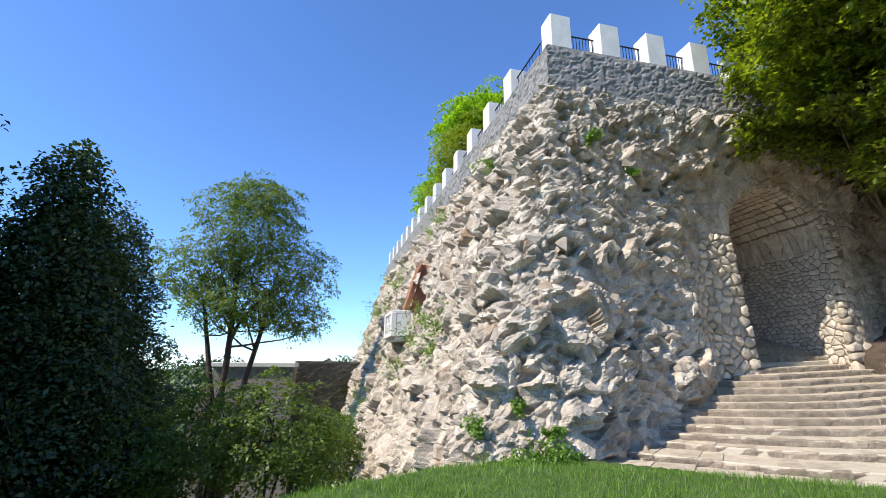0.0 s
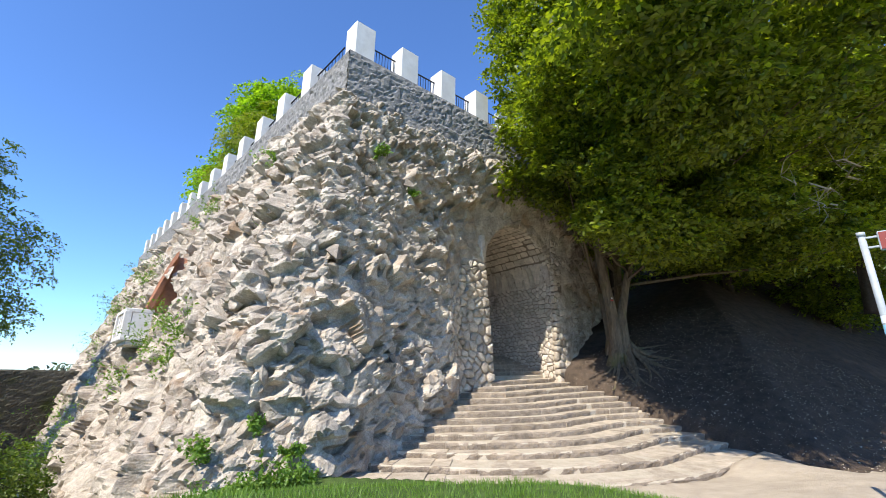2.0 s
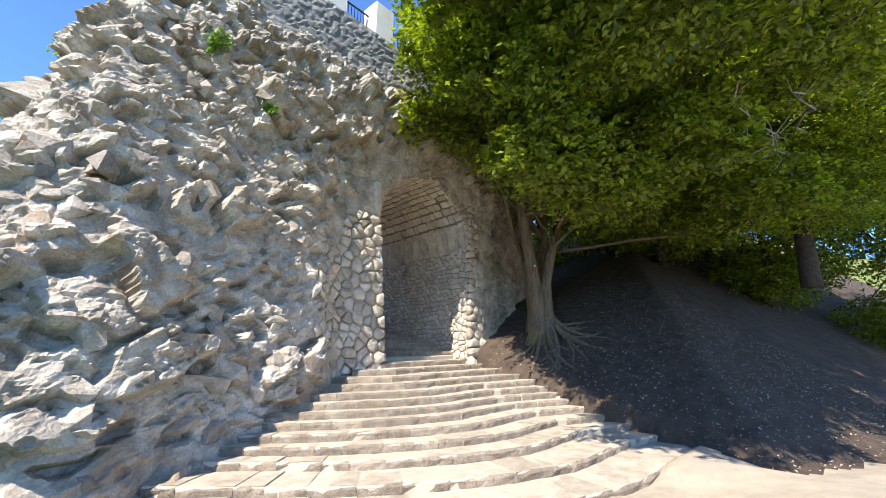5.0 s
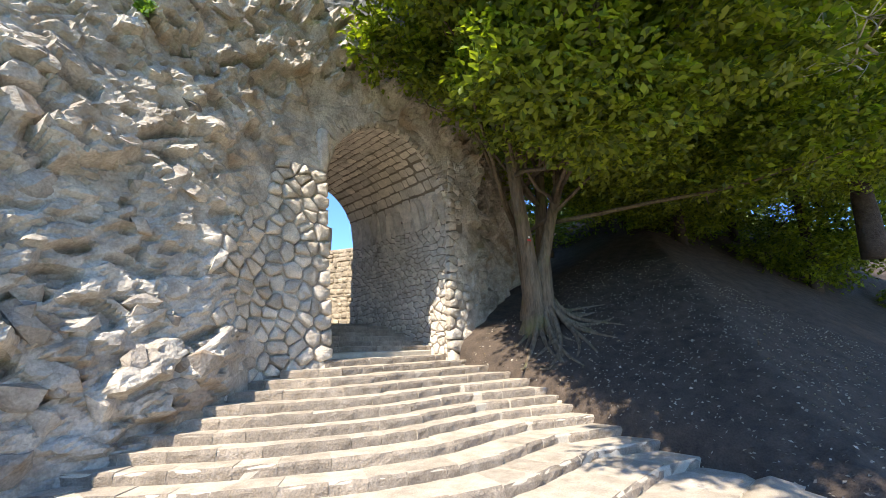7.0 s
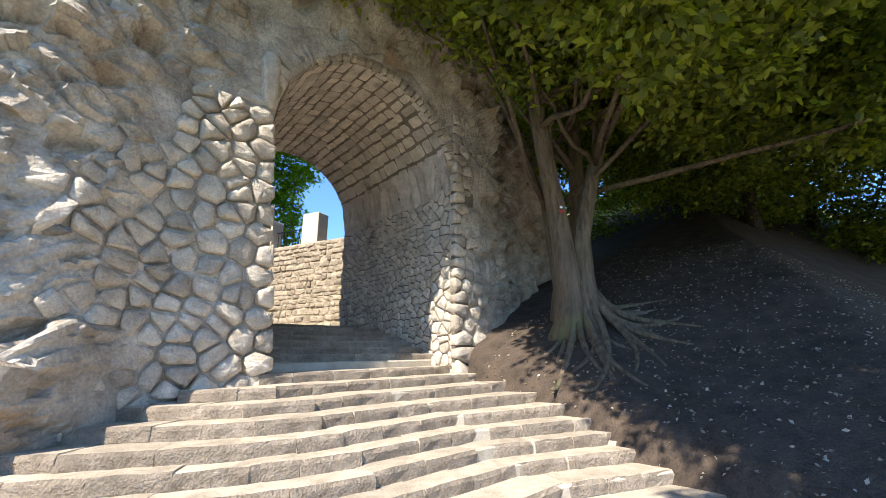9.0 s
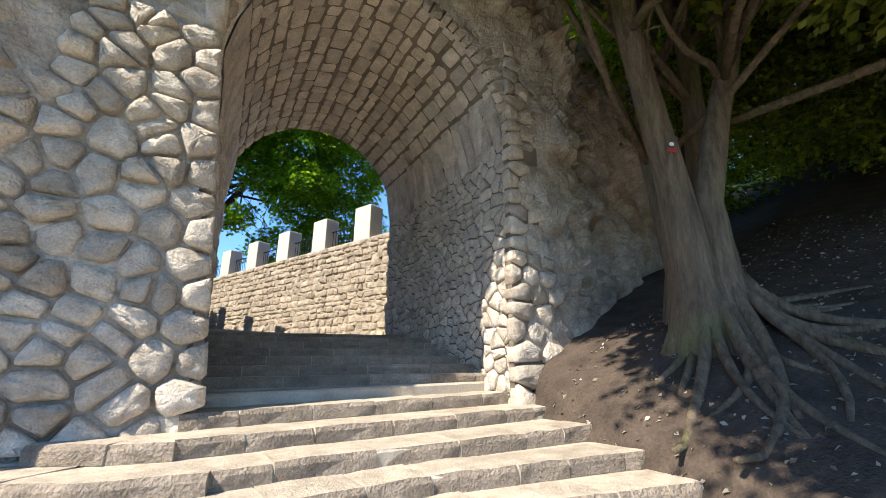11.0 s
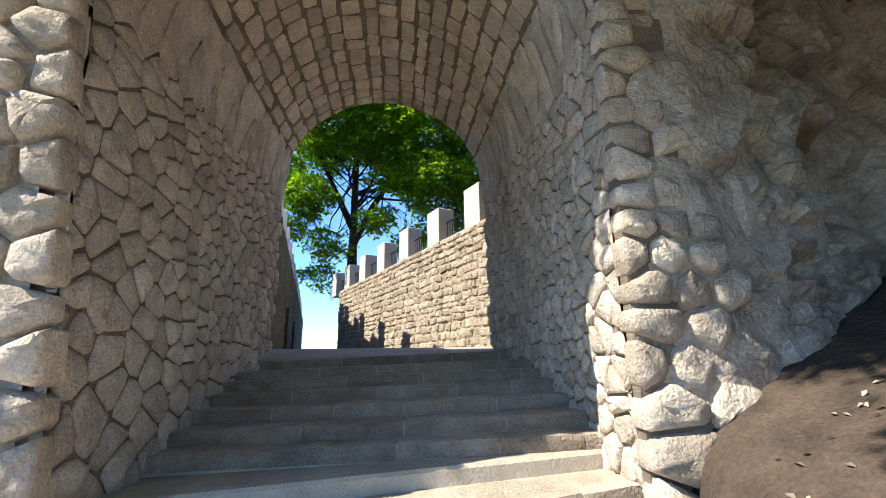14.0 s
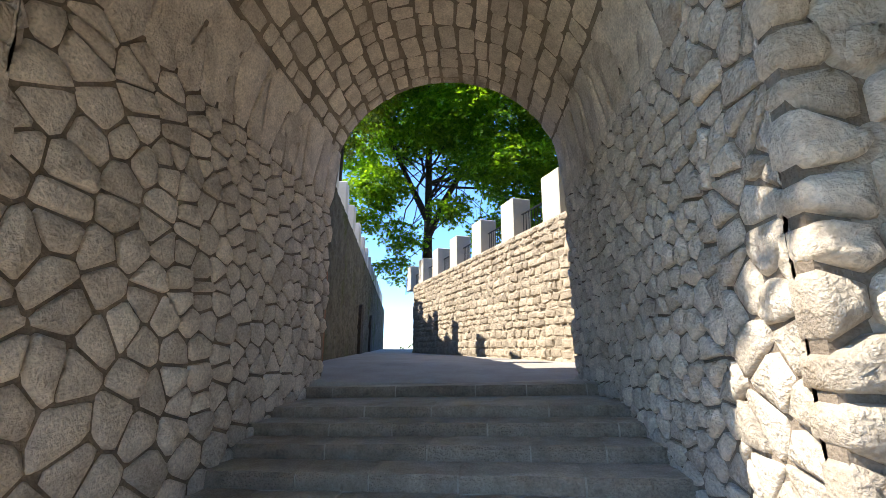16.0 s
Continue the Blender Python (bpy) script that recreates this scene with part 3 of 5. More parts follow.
# ---- steps ----
def prism(path, y_back, top, drop):
    """A step: front edge path, flat top, riser; a worn rounded nose."""
    v, f = [], []
    for x, y in path:
        v += [(x, y + y_back, top), (x, y + 0.03, top), (x, y, top - 0.03), (x, y, top - drop)]
    for i in range(len(path) - 1):
        for q in range(3):
            f.append((4 * i + q, 4 * i + q + 1, 4 * i + q + 5, 4 * i + q + 4))
    return v, f


core = []
for k in range(STEPS):
    xs = np.linspace(6.0 if k > 8 else 10.5 if k > 3 else 13.6, 20.2, 44)
    xs = [x for x in xs if float(step_front(k, x)) < 13.9]
    v, f = prism([(x, float(step_front(k, x)) + 0.02) for x in xs], 1.15 if k < 10 else 1.7, 0.0, RISE + 0.1)
    core.append(([(a, b, c + float(step_top(k, a)) - 0.014) for a, b, c in v], f))
for y, z in inner:
    v, f = prism([(x, y + 0.02 + SKEW * (x - 16.5)) for x in (14.0, 19.4)], 1.4, 0.0, 0.30)
    core.append(([(a, b, c + z + TIP * (a - 16.5) - 0.012) for a, b, c in v], f))
stairs = tagged(new("stairs", mesh_from("stairs", *joined(core), JOINT)), "wide fan of curved pale stone steps up to the passage", "stairs", kind="structure")


# ---- trees and plants ----
def leaf_cloud(name, centres, normals, per, spread, size, mat, parent, droop=0.25, thick=0.08, seed=1, label="", kind=""):
    """Sprays of folded leaves: per leaves round every centre, spread across the plane whose normal is given."""
    r = np.random.default_rng(seed)
    c, nrm = np.asarray(centres, float), np.asarray(normals, float)
    nrm = nrm / np.linalg.norm(nrm, axis=1, keepdims=True)
    M = len(c) * per
    C, NN = np.repeat(c, per, 0), np.repeat(nrm, per, 0)
    ref = r.normal(size=(len(c), 3))
    t = np.cross(nrm, ref)
    t /= np.linalg.norm(t, axis=1, keepdims=True) + 1e-9
    T = np.repeat(t, per, 0)
    B = np.cross(NN, T)
    sp = np.repeat(np.broadcast_to(np.asarray(spread, float).reshape(-1), (len(c),)) if np.ndim(spread) else np.full(len(c), spread), per)
    a, q = r.uniform(0, 2 * np.pi, M), np.sqrt(r.random(M))
    px, py = np.cos(a) * q * sp, np.sin(a) * q * sp * 0.6
    P = C + T * px[:, None] + B * py[:, None] + NN * (r.normal(0, thick, M) * sp)[:, None]
    P[:, 2] -= droop * sp * q * q
    L = size * r.uniform(0.6, 1.25, M)
    d = T * np.cos(a)[:, None] + B * np.sin(a)[:, None] + r.normal(0, 0.45, (M, 3))
    d /= np.linalg.norm(d, axis=1, keepdims=True)
    up = NN + r.normal(0, 0.45, (M, 3))
    s = np.cross(d, up)
    s /= np.linalg.norm(s, axis=1, keepdims=True) + 1e-9
    up2 = np.cross(s, d)
    v0 = P - d * (L * 0.5)[:, None]
    v2 = P + d * (L * 0.5)[:, None] - up2 * (L * 0.08)[:, None]
    v1 = P + s * (L * 0.30)[:, None] + up2 * (L * 0.10)[:, None]
    v3 = P - s * (L * 0.30)[:, None] + up2 * (L * 0.10)[:, None]
    V = np.stack([v0, v1, v2, v3], 1).reshape(-1, 3)
    me = bpy.data.meshes.new(name)
    me.vertices.add(4 * M)
    me.vertices.foreach_set("co", V.ravel())
    base = np.arange(M) * 4
    tri = np.stack([base, base + 1, base + 2, base, base + 2, base + 3], 1).ravel()
    me.loops.add(6 * M)
    me.loops.foreach_set("vertex_index", tri)
    me.polygons.add(2 * M)
    me.polygons.foreach_set("loop_start", np.arange(2 * M) * 3)
    me.materials.append(mat)
    me.update(calc_edges=True)
    ob = new(name, me)
    if parent is not None:
        ob.parent = parent
    return tagged(ob, label, kind=kind)


def blob_points(lobes, count, r, shell=0.55):
    """Points in a union of ellipsoids, denser near the outside, with the outward direction of each."""
    w = np.array([l[3] * l[4] * l[5] for l in lobes]) ** 0.67
    pick = r.choice(len(lobes), count, p=w / w.sum())
    L = np.array(lobes, float)[pick]
    d = r.normal(size=(count, 3))
    d /= np.linalg.norm(d, axis=1, keepdims=True)
    rad = shell + (1 - shell) * r.random(count) ** 0.6
    rad *= 1 + 0.18 * np.sin(d[:, 0] * 9 + L[:, 0]) * np.sin(d[:, 2] * 8 + L[:, 1])
    return L[:, :3] + d * L[:, 3:6] * rad[:, None], d


def limb(a, b, r0, r1, seed, sag=0.0, n=9, wob=0.12):
    r = np.random.default_rng(seed)
    a, b = Vector(a), Vector(b)
    pts, rad = [], []
    off = Vector(r.normal(0, 1, 3)) * wob * (b - a).length
    for i in range(n):
        t = i / (n - 1)
        p = a.lerp(b, t) + off * math.sin(math.pi * t) * 0.5 + Vector((0, 0, sag * math.sin(math.pi * t)))
        p += Vector(r.normal(0, 0.012, 3)) * (b - a).length * (0 < i < n - 1)
        pts.append(p)
        rad.append(r0 + (r1 - r0) * t)
    return pts, rad


def tree(name, base, trunks, lobes, sprays, per, spread, leaf, bark, mat, label, seed, flat=0.7, limbs=26, droop=0.25, shell=0.5, group=""):
    """A tree: trunks are lists of (points, radii); limbs reach from the trunks into the lobes of the crown."""
    r = np.random.default_rng(seed)
    root = new(name)
    root.location = base
    b = np.array(base)
    tops = []
    for pts, radii in trunks:
        path = [Vector(p) for p in pts]
        fine, fr = [], []
        for i in range(len(path) - 1):
            for t in np.linspace(0, 1, 5)[:-1]:
                fine.append(path[i].lerp(path[i + 1], t) + Vector(r.normal(0, 0.02, 3)) * radii[i])
                fr.append(radii[i] + (radii[i + 1] - radii[i]) * t)
        fine.append(path[-1])
        fr.append(radii[-1])
        v, f = tube_data(fine, fr, 12, 0.10, seed)
        child("trunk", mesh_from("trunk", v, f, bark, True), root)
        tops.append((fine, fr))
    for k in range(limbs):
        chunks = []
        fine, fr = tops[k % len(tops)]
        i = int(len(fine) * r.uniform(0.62, 0.98)) - 1
        L = lobes[r.integers(len(lobes))]
        d = r.normal(size=3)
        d /= np.linalg.norm(d)
        end = np.array(L[:3]) + d * np.array(L[3:6]) * 0.8 - b
        pts, rad = limb(fine[i], end, max(fr[i] * 0.4, 0.025), 0.012, seed + k, n=8)
        chunks.append(tube_data(pts, rad, 6))
        for q in range(3):
            j = r.integers(3, 7)
            e2 = pts[j] + Vector(r.normal(0, 1, 3)) * 0.22 * float(np.mean(L[3:6]))
            p2, r2 = limb(pts[j], e2, rad[j] * 0.6, 0.006, seed + k * 7 + q, n=5)
            chunks.append(tube_data(p2, r2, 5))
        child("limb", mesh_from("limb", *joined(chunks), bark, True), root)
    c, d = blob_points(lobes, sprays, r, shell)
    n = d * (1 - flat) + np.array([0, 0, 1.0]) * flat + r.normal(0, 0.22, d.shape)
    leaf_cloud("crown", c - b, n, per, spread * r.uniform(0.6, 1.3, len(c)), leaf, mat, root, droop, seed=seed)
    return tagged(root, label, "tree", group)


def straight(h, r0, r1, lean=(0, 0), n=5, seed=0):
    r = np.random.default_rng(seed)
    return [(lean[0] * t * h + r.normal(0, 0.05), lean[1] * t * h + r.normal(0, 0.05), t * h) for t in np.linspace(0, 1, n)], [r0 + (r1 - r0) * t for t in np.linspace(0, 1, n)]


# the big hornbeam beside the mouth
TB = (20.55, 10.7, 2.3)
trunks = [
    ([(-0.30, -0.05, -0.3), (-0.28, -0.05, 0.8), (-0.38, 0.0, 2.2), (-0.70, 0.1, 4.2), (-0.95, 0.1, 5.6), (-0.9, 0.0, 8.0), (-0.3, -0.3, 11)], [0.42, 0.30, 0.25, 0.22, 0.20, 0.15, 0.05]),
    ([(0.10, -0.25, -0.3), (0.08, -0.2, 0.9), (0.05, -0.2, 2.0), (0.45, -0.35, 3.4), (0.75, -0.5, 4.4), (1.3, -0.9, 7), (2.0, -1.4, 10)], [0.40, 0.28, 0.23, 0.20, 0.17, 0.12, 0.04]),
    ([(0.75, 0.15, -0.3), (0.78, 0.15, 1.0), (0.85, 0.2, 3.0), (1.0, 0.2, 5.5), (1.3, 0.4, 9)], [0.50, 0.26, 0.22, 0.18, 0.06]),
    ([(0.4, 0.5, -0.3), (0.5, 0.6, 1.2), (0.9, 1.2, 4.0), (2.2, 1.8, 8.0)], [0.42, 0.22, 0.17, 0.06]),
]
lobes = [
    (18.6, 9.4, 10.8, 2.3, 2.0, 2.2), (21.5, 8.2, 11.0, 3.6, 3.0, 3.6), (19.9, 8.0, 8.0, 1.7, 1.5, 1.1), (23.5, 6.0, 9.6, 3.6, 3.0, 3.0),
    (19.8, 10.0, 14.6, 3.2, 3.0, 3.2), (25.0, 9.2, 13.0, 4.0, 3.6, 4.0), (22.8, 5.0, 7.0, 2.2, 1.8, 1.2), (25.5, 4.4, 9.5, 3.0, 2.6, 2.6),
    (20.6, 9.5, 18.6, 3.2, 3.2, 3.4), (24.0, 8.0, 18.0, 4.2, 3.8, 4.0), (22.0, 9.0, 22.5, 3.2, 3.0, 3.0), (24.6, 3.6, 13.4, 3.4, 3.0, 3.4), (17.4, 10.4, 12.2, 1.4, 1.2, 1.4),
    (14.8, 10.9, 14.9, 1.9, 1.7, 2.2), (15.2, 10.5, 18.5, 2.4, 2.2, 3.0), (16.6, 9.6, 11.9, 1.7, 1.6, 1.4), (16.2, 8.0, 11.2, 2.2, 2.0, 1.7), (14.0, 6.3, 12.2, 2.2, 2.2, 1.7), (16.9, 5.4, 10.2, 2.4, 2.2, 1.5),
    (20.0, 5.2, 8.9, 2.2, 2.0, 1.2), (12.8, 4.6, 12.8, 1.9, 1.9, 1.4), (18.2, 7.2, 14.5, 3.6, 3.2, 3.4), (17.4, 10.0, 22.0, 3.6, 3.6, 3.6),
    (14.6, 6.7, 6.7, 1.5, 1.3, 0.8), (16.4, 6.2, 6.8, 1.8, 1.5, 0.9), (18.3, 6.4, 7.0, 2.0, 1.7, 1.0), (13.3, 5.9, 8.0, 1.3, 1.2, 0.7), (17.6, 4.3, 7.4, 2.0, 1.7, 0.9), (19.2, 8.3, 8.8, 1.8, 1.5, 1.2), (20.6, 7.6, 7.2, 1.6, 1.4, 0.9), (16.0, 8.0, 8.6, 1.5, 1.2, 0.9), (22.0, 3.2, 7.0, 2.2, 1.8, 1.0),
    # lobes from here on are added for shade; those over the path hang unseen
    (15.3, 8.0, 7.2, 1.3, 1.1, 0.7), (14.0, 7.6, 9.2, 1.4, 1.2, 0.9), (16.6, 7.2, 6.2, 1.3, 1.1, 0.5), (12.2, 5.6, 9.6, 1.2, 1.2, 0.8), (17.2, 8.6, 8.8, 1.3, 1.1, 0.9),
    (10.5, 3.2, 9.4, 1.8, 1.6, 0.9), (12.2, 3.6, 8.8, 1.8, 1.6, 0.8), (11.5, 1.8, 10.7, 2.0, 1.8, 1.1), (13.8, 4.2, 8.4, 1.6, 1.5, 0.7), (9.0, 2.4, 11.2, 1.6, 1.5, 0.9), (14.6, 2.4, 9.2, 2.0, 1.8, 0.9), (8.8, 4.0, 9.4, 1.4, 1.2, 0.7),
    (16.0, 1.6, 10.6, 2.6, 2.2, 1.1), (18.8, 2.2, 9.8, 2.6, 2.2, 1.1), (20.6, 0.4, 10.6, 2.8, 2.4, 1.2), (17.2, -0.4, 10.9, 2.6, 2.2, 1.1), (13.8, 0.2, 11.2, 2.2, 2.0, 1.0), (17.7, 10.6, 9.4, 1.3, 0.9, 0.9), (15.3, 11.2, 10.1, 1.3, 0.8, 0.8), (8.6, 1.6, 11.6, 1.6, 1.4, 0.8), (10.0, 1.0, 10.6, 1.6, 1.4, 0.7), (7.4, 1.5, 11.0, 1.3, 1.2, 0.6), (14.6, 11.6, 9.6, 0.9, 0.5, 0.6), (13.0, 8.2, 10.4, 1.5, 1.3, 0.7), (12.2, 7.4, 11.3, 1.5, 1.3, 0.7), (11.4, 6.4, 10.8, 1.4, 1.2, 0.7), (14.2, 8.8, 9.8, 1.2, 1.0, 0.6), (10.2, 4.8, 11.0, 1.5, 1.3, 0.8), (16.4, 11.0, 9.6, 1.3, 0.9, 0.8), (13.9, 10.3, 11.4, 1.3, 1.0, 0.9), (14.8, 9.6, 10.6, 1.3, 1.2, 0.8), (18.7, 10.2, 8.3, 1.0, 0.9, 0.7),
]
hornbeam = tree("tree_hornbeam", TB, trunks, lobes, 10500, 38, 0.66, 0.20, BARK, HORNBEAM, "large many-stemmed hornbeam with ribbed trunks leaning over the steps", 5, 0.90, 60, 0.40, 0.60)

# neighbours on the slope, behind and to the right
slope_tree = tree("tree_slope", (28.0, 2.6, 4.5), [straight(10, 0.34, 0.08, (0.02, 0.03), seed=2)], [(27.0, 2.6, 9.4, 4.0, 3.4, 2.6), (26.4, -0.6, 11.0, 3.6, 3.4, 3.0), (29.5, 1.0, 14.0, 4.4, 3.8, 4.4), (26.0, 3.0, 15.5, 3.6, 3.4, 4.0), (25.6, 1.4, 7.6, 2.4, 2.0, 1.0)], 2600, 56, 0.8, 0.15, DARK_BARK, HORNBEAM, "leafy broadleaf tree shading the bare slope", 21, 0.75, 26, 0.3, 0.35)
tree("tree_slope", (27.0, 14.0, 6.2), [straight(12, 0.32, 0.08, (0, 0.02), seed=3)], [(26, 13, 13, 4.5, 4, 4.5), (29, 11, 11.5, 4, 3.5, 3.5), (24, 14.5, 18, 4, 3, 5), (28, 8.5, 10.0, 3.4, 3.0, 2.2)], 3000, 30, 0.8, 0.18, DARK_BARK, HORNBEAM, "leafy broadleaf tree above the rock face", 22, 0.7, 20, 0.3, 0.4)
for i, (x, y, s) in enumerate(((31.5, 9.0, 1.0), (34.5, 4.5, 1.0), (35, 13, 1.2), (39, 8, 1.2), (38, -1.0, 1.1), (44, 4, 1.2), (31, 18, 1.3), (46, 12, 1.3), (42, 18, 1.3), (46, -5.0, 1.2))):
    z = float(hill(np.array(x), np.array(y))[0])
    tree("tree_hilltop", (x, y, z - 0.4), [straight(7.5 * s, 0.28, 0.08, (0.01, 0), seed=30 + i)], [(x, y, z + 7.5 * s, 3.6 * s, 3.6 * s, 2.8 * s), (x - 1.6, y - 1.5, z + 4.6 * s, 2.8 * s, 2.8 * s, 1.6 * s), (x + 1.5, y + 1, z + 10.5 * s, 3.4 * s, 3.4 * s, 3.4 * s), (x + 0.6, y, z + 2.0 * s, 3.4 * s, 3.6 * s, 1.7 * s)], 1500, 26, 0.8, 0.22, DARK_BARK, HORNBEAM, "broadleaf tree standing on the hilltop", 40 + i, 0.7, 14, 0.3, 0.3, "hilltop trees")

# trees beyond the lawn
tree("tree_ash", (-6.2, 33.0, -6.5), [straight(16, 0.34, 0.08, (0.01, 0), seed=6), ([(0.6, 0, 0), (1.0, 0, 5), (2.0, 0.3, 10), (2.8, 0.5, 15)], [0.26, 0.22, 0.15, 0.05]), ([(-0.5, 0.3, 0), (-0.6, 0.3, 6), (-1.6, 0.4, 11), (-2.4, 0.5, 14)], [0.24, 0.2, 0.13, 0.05])],
     [(-5.5, 33, 11.0, 4.2, 4, 3.4), (-8.0, 33, 7.6, 3.6, 3.2, 2.4), (-3.0, 33, 7.6, 3.6, 3.2, 2.6), (-5.5, 32, 5.0, 3.8, 3.2, 1.6), (-1.9, 33, 4.6, 2.4, 2.2, 1.5), (-5.2, 33, 13.0, 2.6, 2.4, 1.6)], 2300, 24, 0.62, 0.17, DARK_BARK, ASH, "tall open-crowned ash tree with several dark stems", 11, 0.55, 46, 0.25, 0.3)
for i, (x, y, zb, h, w) in enumerate(((-12.0, 14.5, -4.0, 15.0, 5.4), (-8.2, 16.5, -4.5, 12.2, 3.8), (-17.5, 19, -5, 19.0, 6.4), (-9.4, 23, -6, 13.6, 4.6), (-9.0, 11.0, -4.0, 8.5, 3.6))):
    ls = [(x, y, zb + h * (0.10 + 0.165 * k), w * (1.05 - 0.155 * k), w * (1.05 - 0.155 * k), h * 0.15) for k in range(6)]
    tree("tree_yew", (x, y, zb), [straight(h * 0.95, 0.3, 0.05, seed=60 + i)], ls, 3600, 26, 0.85, 0.18, DARK_BARK, CONIFER, "dense dark evergreen tree with drooping sprays", 70 + i, 0.6, 14, 0.5, 0.45, "dark evergreens")
for i, (x, y, zb, h, w) in enumerate(((-1.4, 16.5, -3.6, 5.0, 2.2), (-3.6, 19, -4.0, 5.0, 2.0), (0.2, 24, -5.0, 4.4, 2.0), (-5.6, 17, -4, 4.6, 1.8))):
    tree("shrub", (x, y, zb), [straight(h * 0.7, 0.06, 0.02, seed=80 + i), straight(h * 0.7, 0.05, 0.02, (0.2, 0.1), seed=85 + i)], [(x, y, zb + h * 0.62, w, w, h * 0.36), (x + w * 0.5, y, zb + h * 0.45, w * 0.7, w * 0.7, h * 0.3)], 420, 22, 0.42, 0.13, DARK_BARK, ASH, "loose green shrub below the lawn", 90 + i, 0.5, 10, 0.3, 0.3, "shrubs below the lawn")

far = []
r_f = np.random.default_rng(88)
for i in range(2600):
    x, y = r_f.uniform(-120, 12), r_f.uniform(70, 130)
    far.append((x, y, -13 + (13.2 + 1.6 * math.sin(x * 0.21) + math.sin(x * 0.53 + y)) * r_f.random() ** 0.4))
leaf_cloud("far_woods", far, r_f.normal(0, 0.5, (len(far), 3)) + np.array([-0.4, -0.5, 0.8]), 12, 1.8, 0.9, CONIFER, None, 0.3, 0.3, 89, "dark distant woods beyond the valley", "stuff")["category"] = "woods"

# trees on the terrace and behind the passage
tree("tree_maple", (10.2, 33.5, 12.0), [straight(8, 0.3, 0.08, seed=12)], [(10.5, 33, 18.0, 3.2, 3, 2.8), (12.5, 35, 21.2, 3.2, 3, 2.4), (9.4, 33.5, 15.2, 2.4, 2.4, 1.6)], 1100, 24, 0.6, 0.2, DARK_BARK, MAPLE, "yellow-green maple rising behind the battlements", 13, 0.5, 20, 0.3, 0.35)
tree("tree_linden", (14.7, 41.0, 2.4), [straight(18, 0.50, 0.16, (0.0, 0), seed=14), ([(0, 0, 8.5), (1.2, -0.4, 11), (3.4, -1.2, 14.5), (5.0, -2, 18)], [0.26, 0.22, 0.15, 0.05]), ([(0, 0, 9.5), (-1.2, -0.3, 12), (-2.6, -0.8, 15), (-3.4, -1, 18)], [0.24, 0.20, 0.13, 0.05])],
     [(14.5, 39, 20.5, 5, 4.5, 4), (19.2, 37, 18.4, 4.2, 4, 3.2), (10.6, 40, 17.4, 3.4, 3.4, 2.8), (17, 40, 25.5, 6, 5, 5), (22.2, 35, 21.4, 4, 4, 4.5), (12.8, 37, 23, 4, 4, 4), (11.8, 38, 13.6, 1.9, 1.7, 1.1), (17.6, 38, 15.0, 2.0, 1.8, 1.1), (13.3, 39.5, 10.6, 1.4, 1.4, 1.1), (19.9, 36, 14.4, 2.4, 2.0, 1.5), (16.4, 38.5, 12.2, 1.2, 1.2, 0.8), (12.6, 39.5, 8.4, 1.0, 1.0, 0.9), (23.8, 38, 18, 3.6, 3, 4), (24.0, 39, 12.8, 3.4, 3, 2.6), (20.0, 40, 10.6, 2.4, 2.2, 1.6), (20.8, 39, 14.2, 2.6, 2.4, 2.2), (16.5, 37, 17.6, 3.0, 2.6, 1.8), (10.2, 39, 12.6, 2.2, 2.0, 2.0)], 4800, 26, 0.95, 0.30, DARK_BARK, LINDEN, "tall spreading linden in full leaf behind the parapet", 15, 0.75, 40, 0.35, 0.5)


# ---- court behind the passage ----
def court_wall(name, p, q, z0, z1, thick, mat, label):
    return rubble_band(name, p, q, z0, z1, thick, mat, label)


PD = Vector((-0.352, 0.936, 0))
P0 = Vector((20.3, 18.75, 0))
P1 = P0 + PD * 16.5
parapet = rubble_band("wall_parapet", (P1.x, P1.y), (P0.x, P0.y), 2.0, 6.42, 0.7, WARM_WALL, "sunlit warm rubble parapet wall along the court")
r_w = np.random.default_rng(44)
side = Vector((-PD.y, PD.x, 0))
laid_stones = []
for u, v, w, h in courses(16.3, 4.3, r_w, 0.14, 0.28, 0.18, 0.5, 0.03):
    tilt = Matrix.Rotation(r_w.normal(0, 0.08), 3, side)
    laid_stones.append(lay(P0 + PD * u + Vector((0, 0, 2.1 + v)) + side * 0.02, tilt @ PD, tilt @ Vector((0, 0, 1)), side, w, h, r_w.uniform(0.03, 0.08)))
laid_stones = [m for m in laid_stones if m[2][3] > 2.9]
stones("parapet_stone", laid_stones, parapet, WARM_WALL, 300, "", "parapet_stones_rest")
parapet_me = merlon_mesh(0.85, 0.62, 1.38, CREAM)
for i in range(7):
    c = Vector((19.35, 21.9, 6.42)) + PD * 2.55 * i + Vector((0.30, 0.1, 0))
    m = new("court_merlon", parapet_me)
    m.matrix_basis = Matrix.Translation(c) @ pose(0, 0, 0, 0, 0, 110.6)
    tagged(m, "cream-plastered merlon on the parapet wall", "merlon", "court merlons")
    railing("court_railing", tuple(c + PD * 0.43), tuple(c + PD * 2.12), 0.85, 10)
WD = Vector((-0.137, 0.99, 0))
W0 = Vector((14.15, 18.3, 0))
W1 = W0 + WD * 44
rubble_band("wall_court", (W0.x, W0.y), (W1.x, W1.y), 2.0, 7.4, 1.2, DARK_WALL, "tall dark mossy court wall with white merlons")
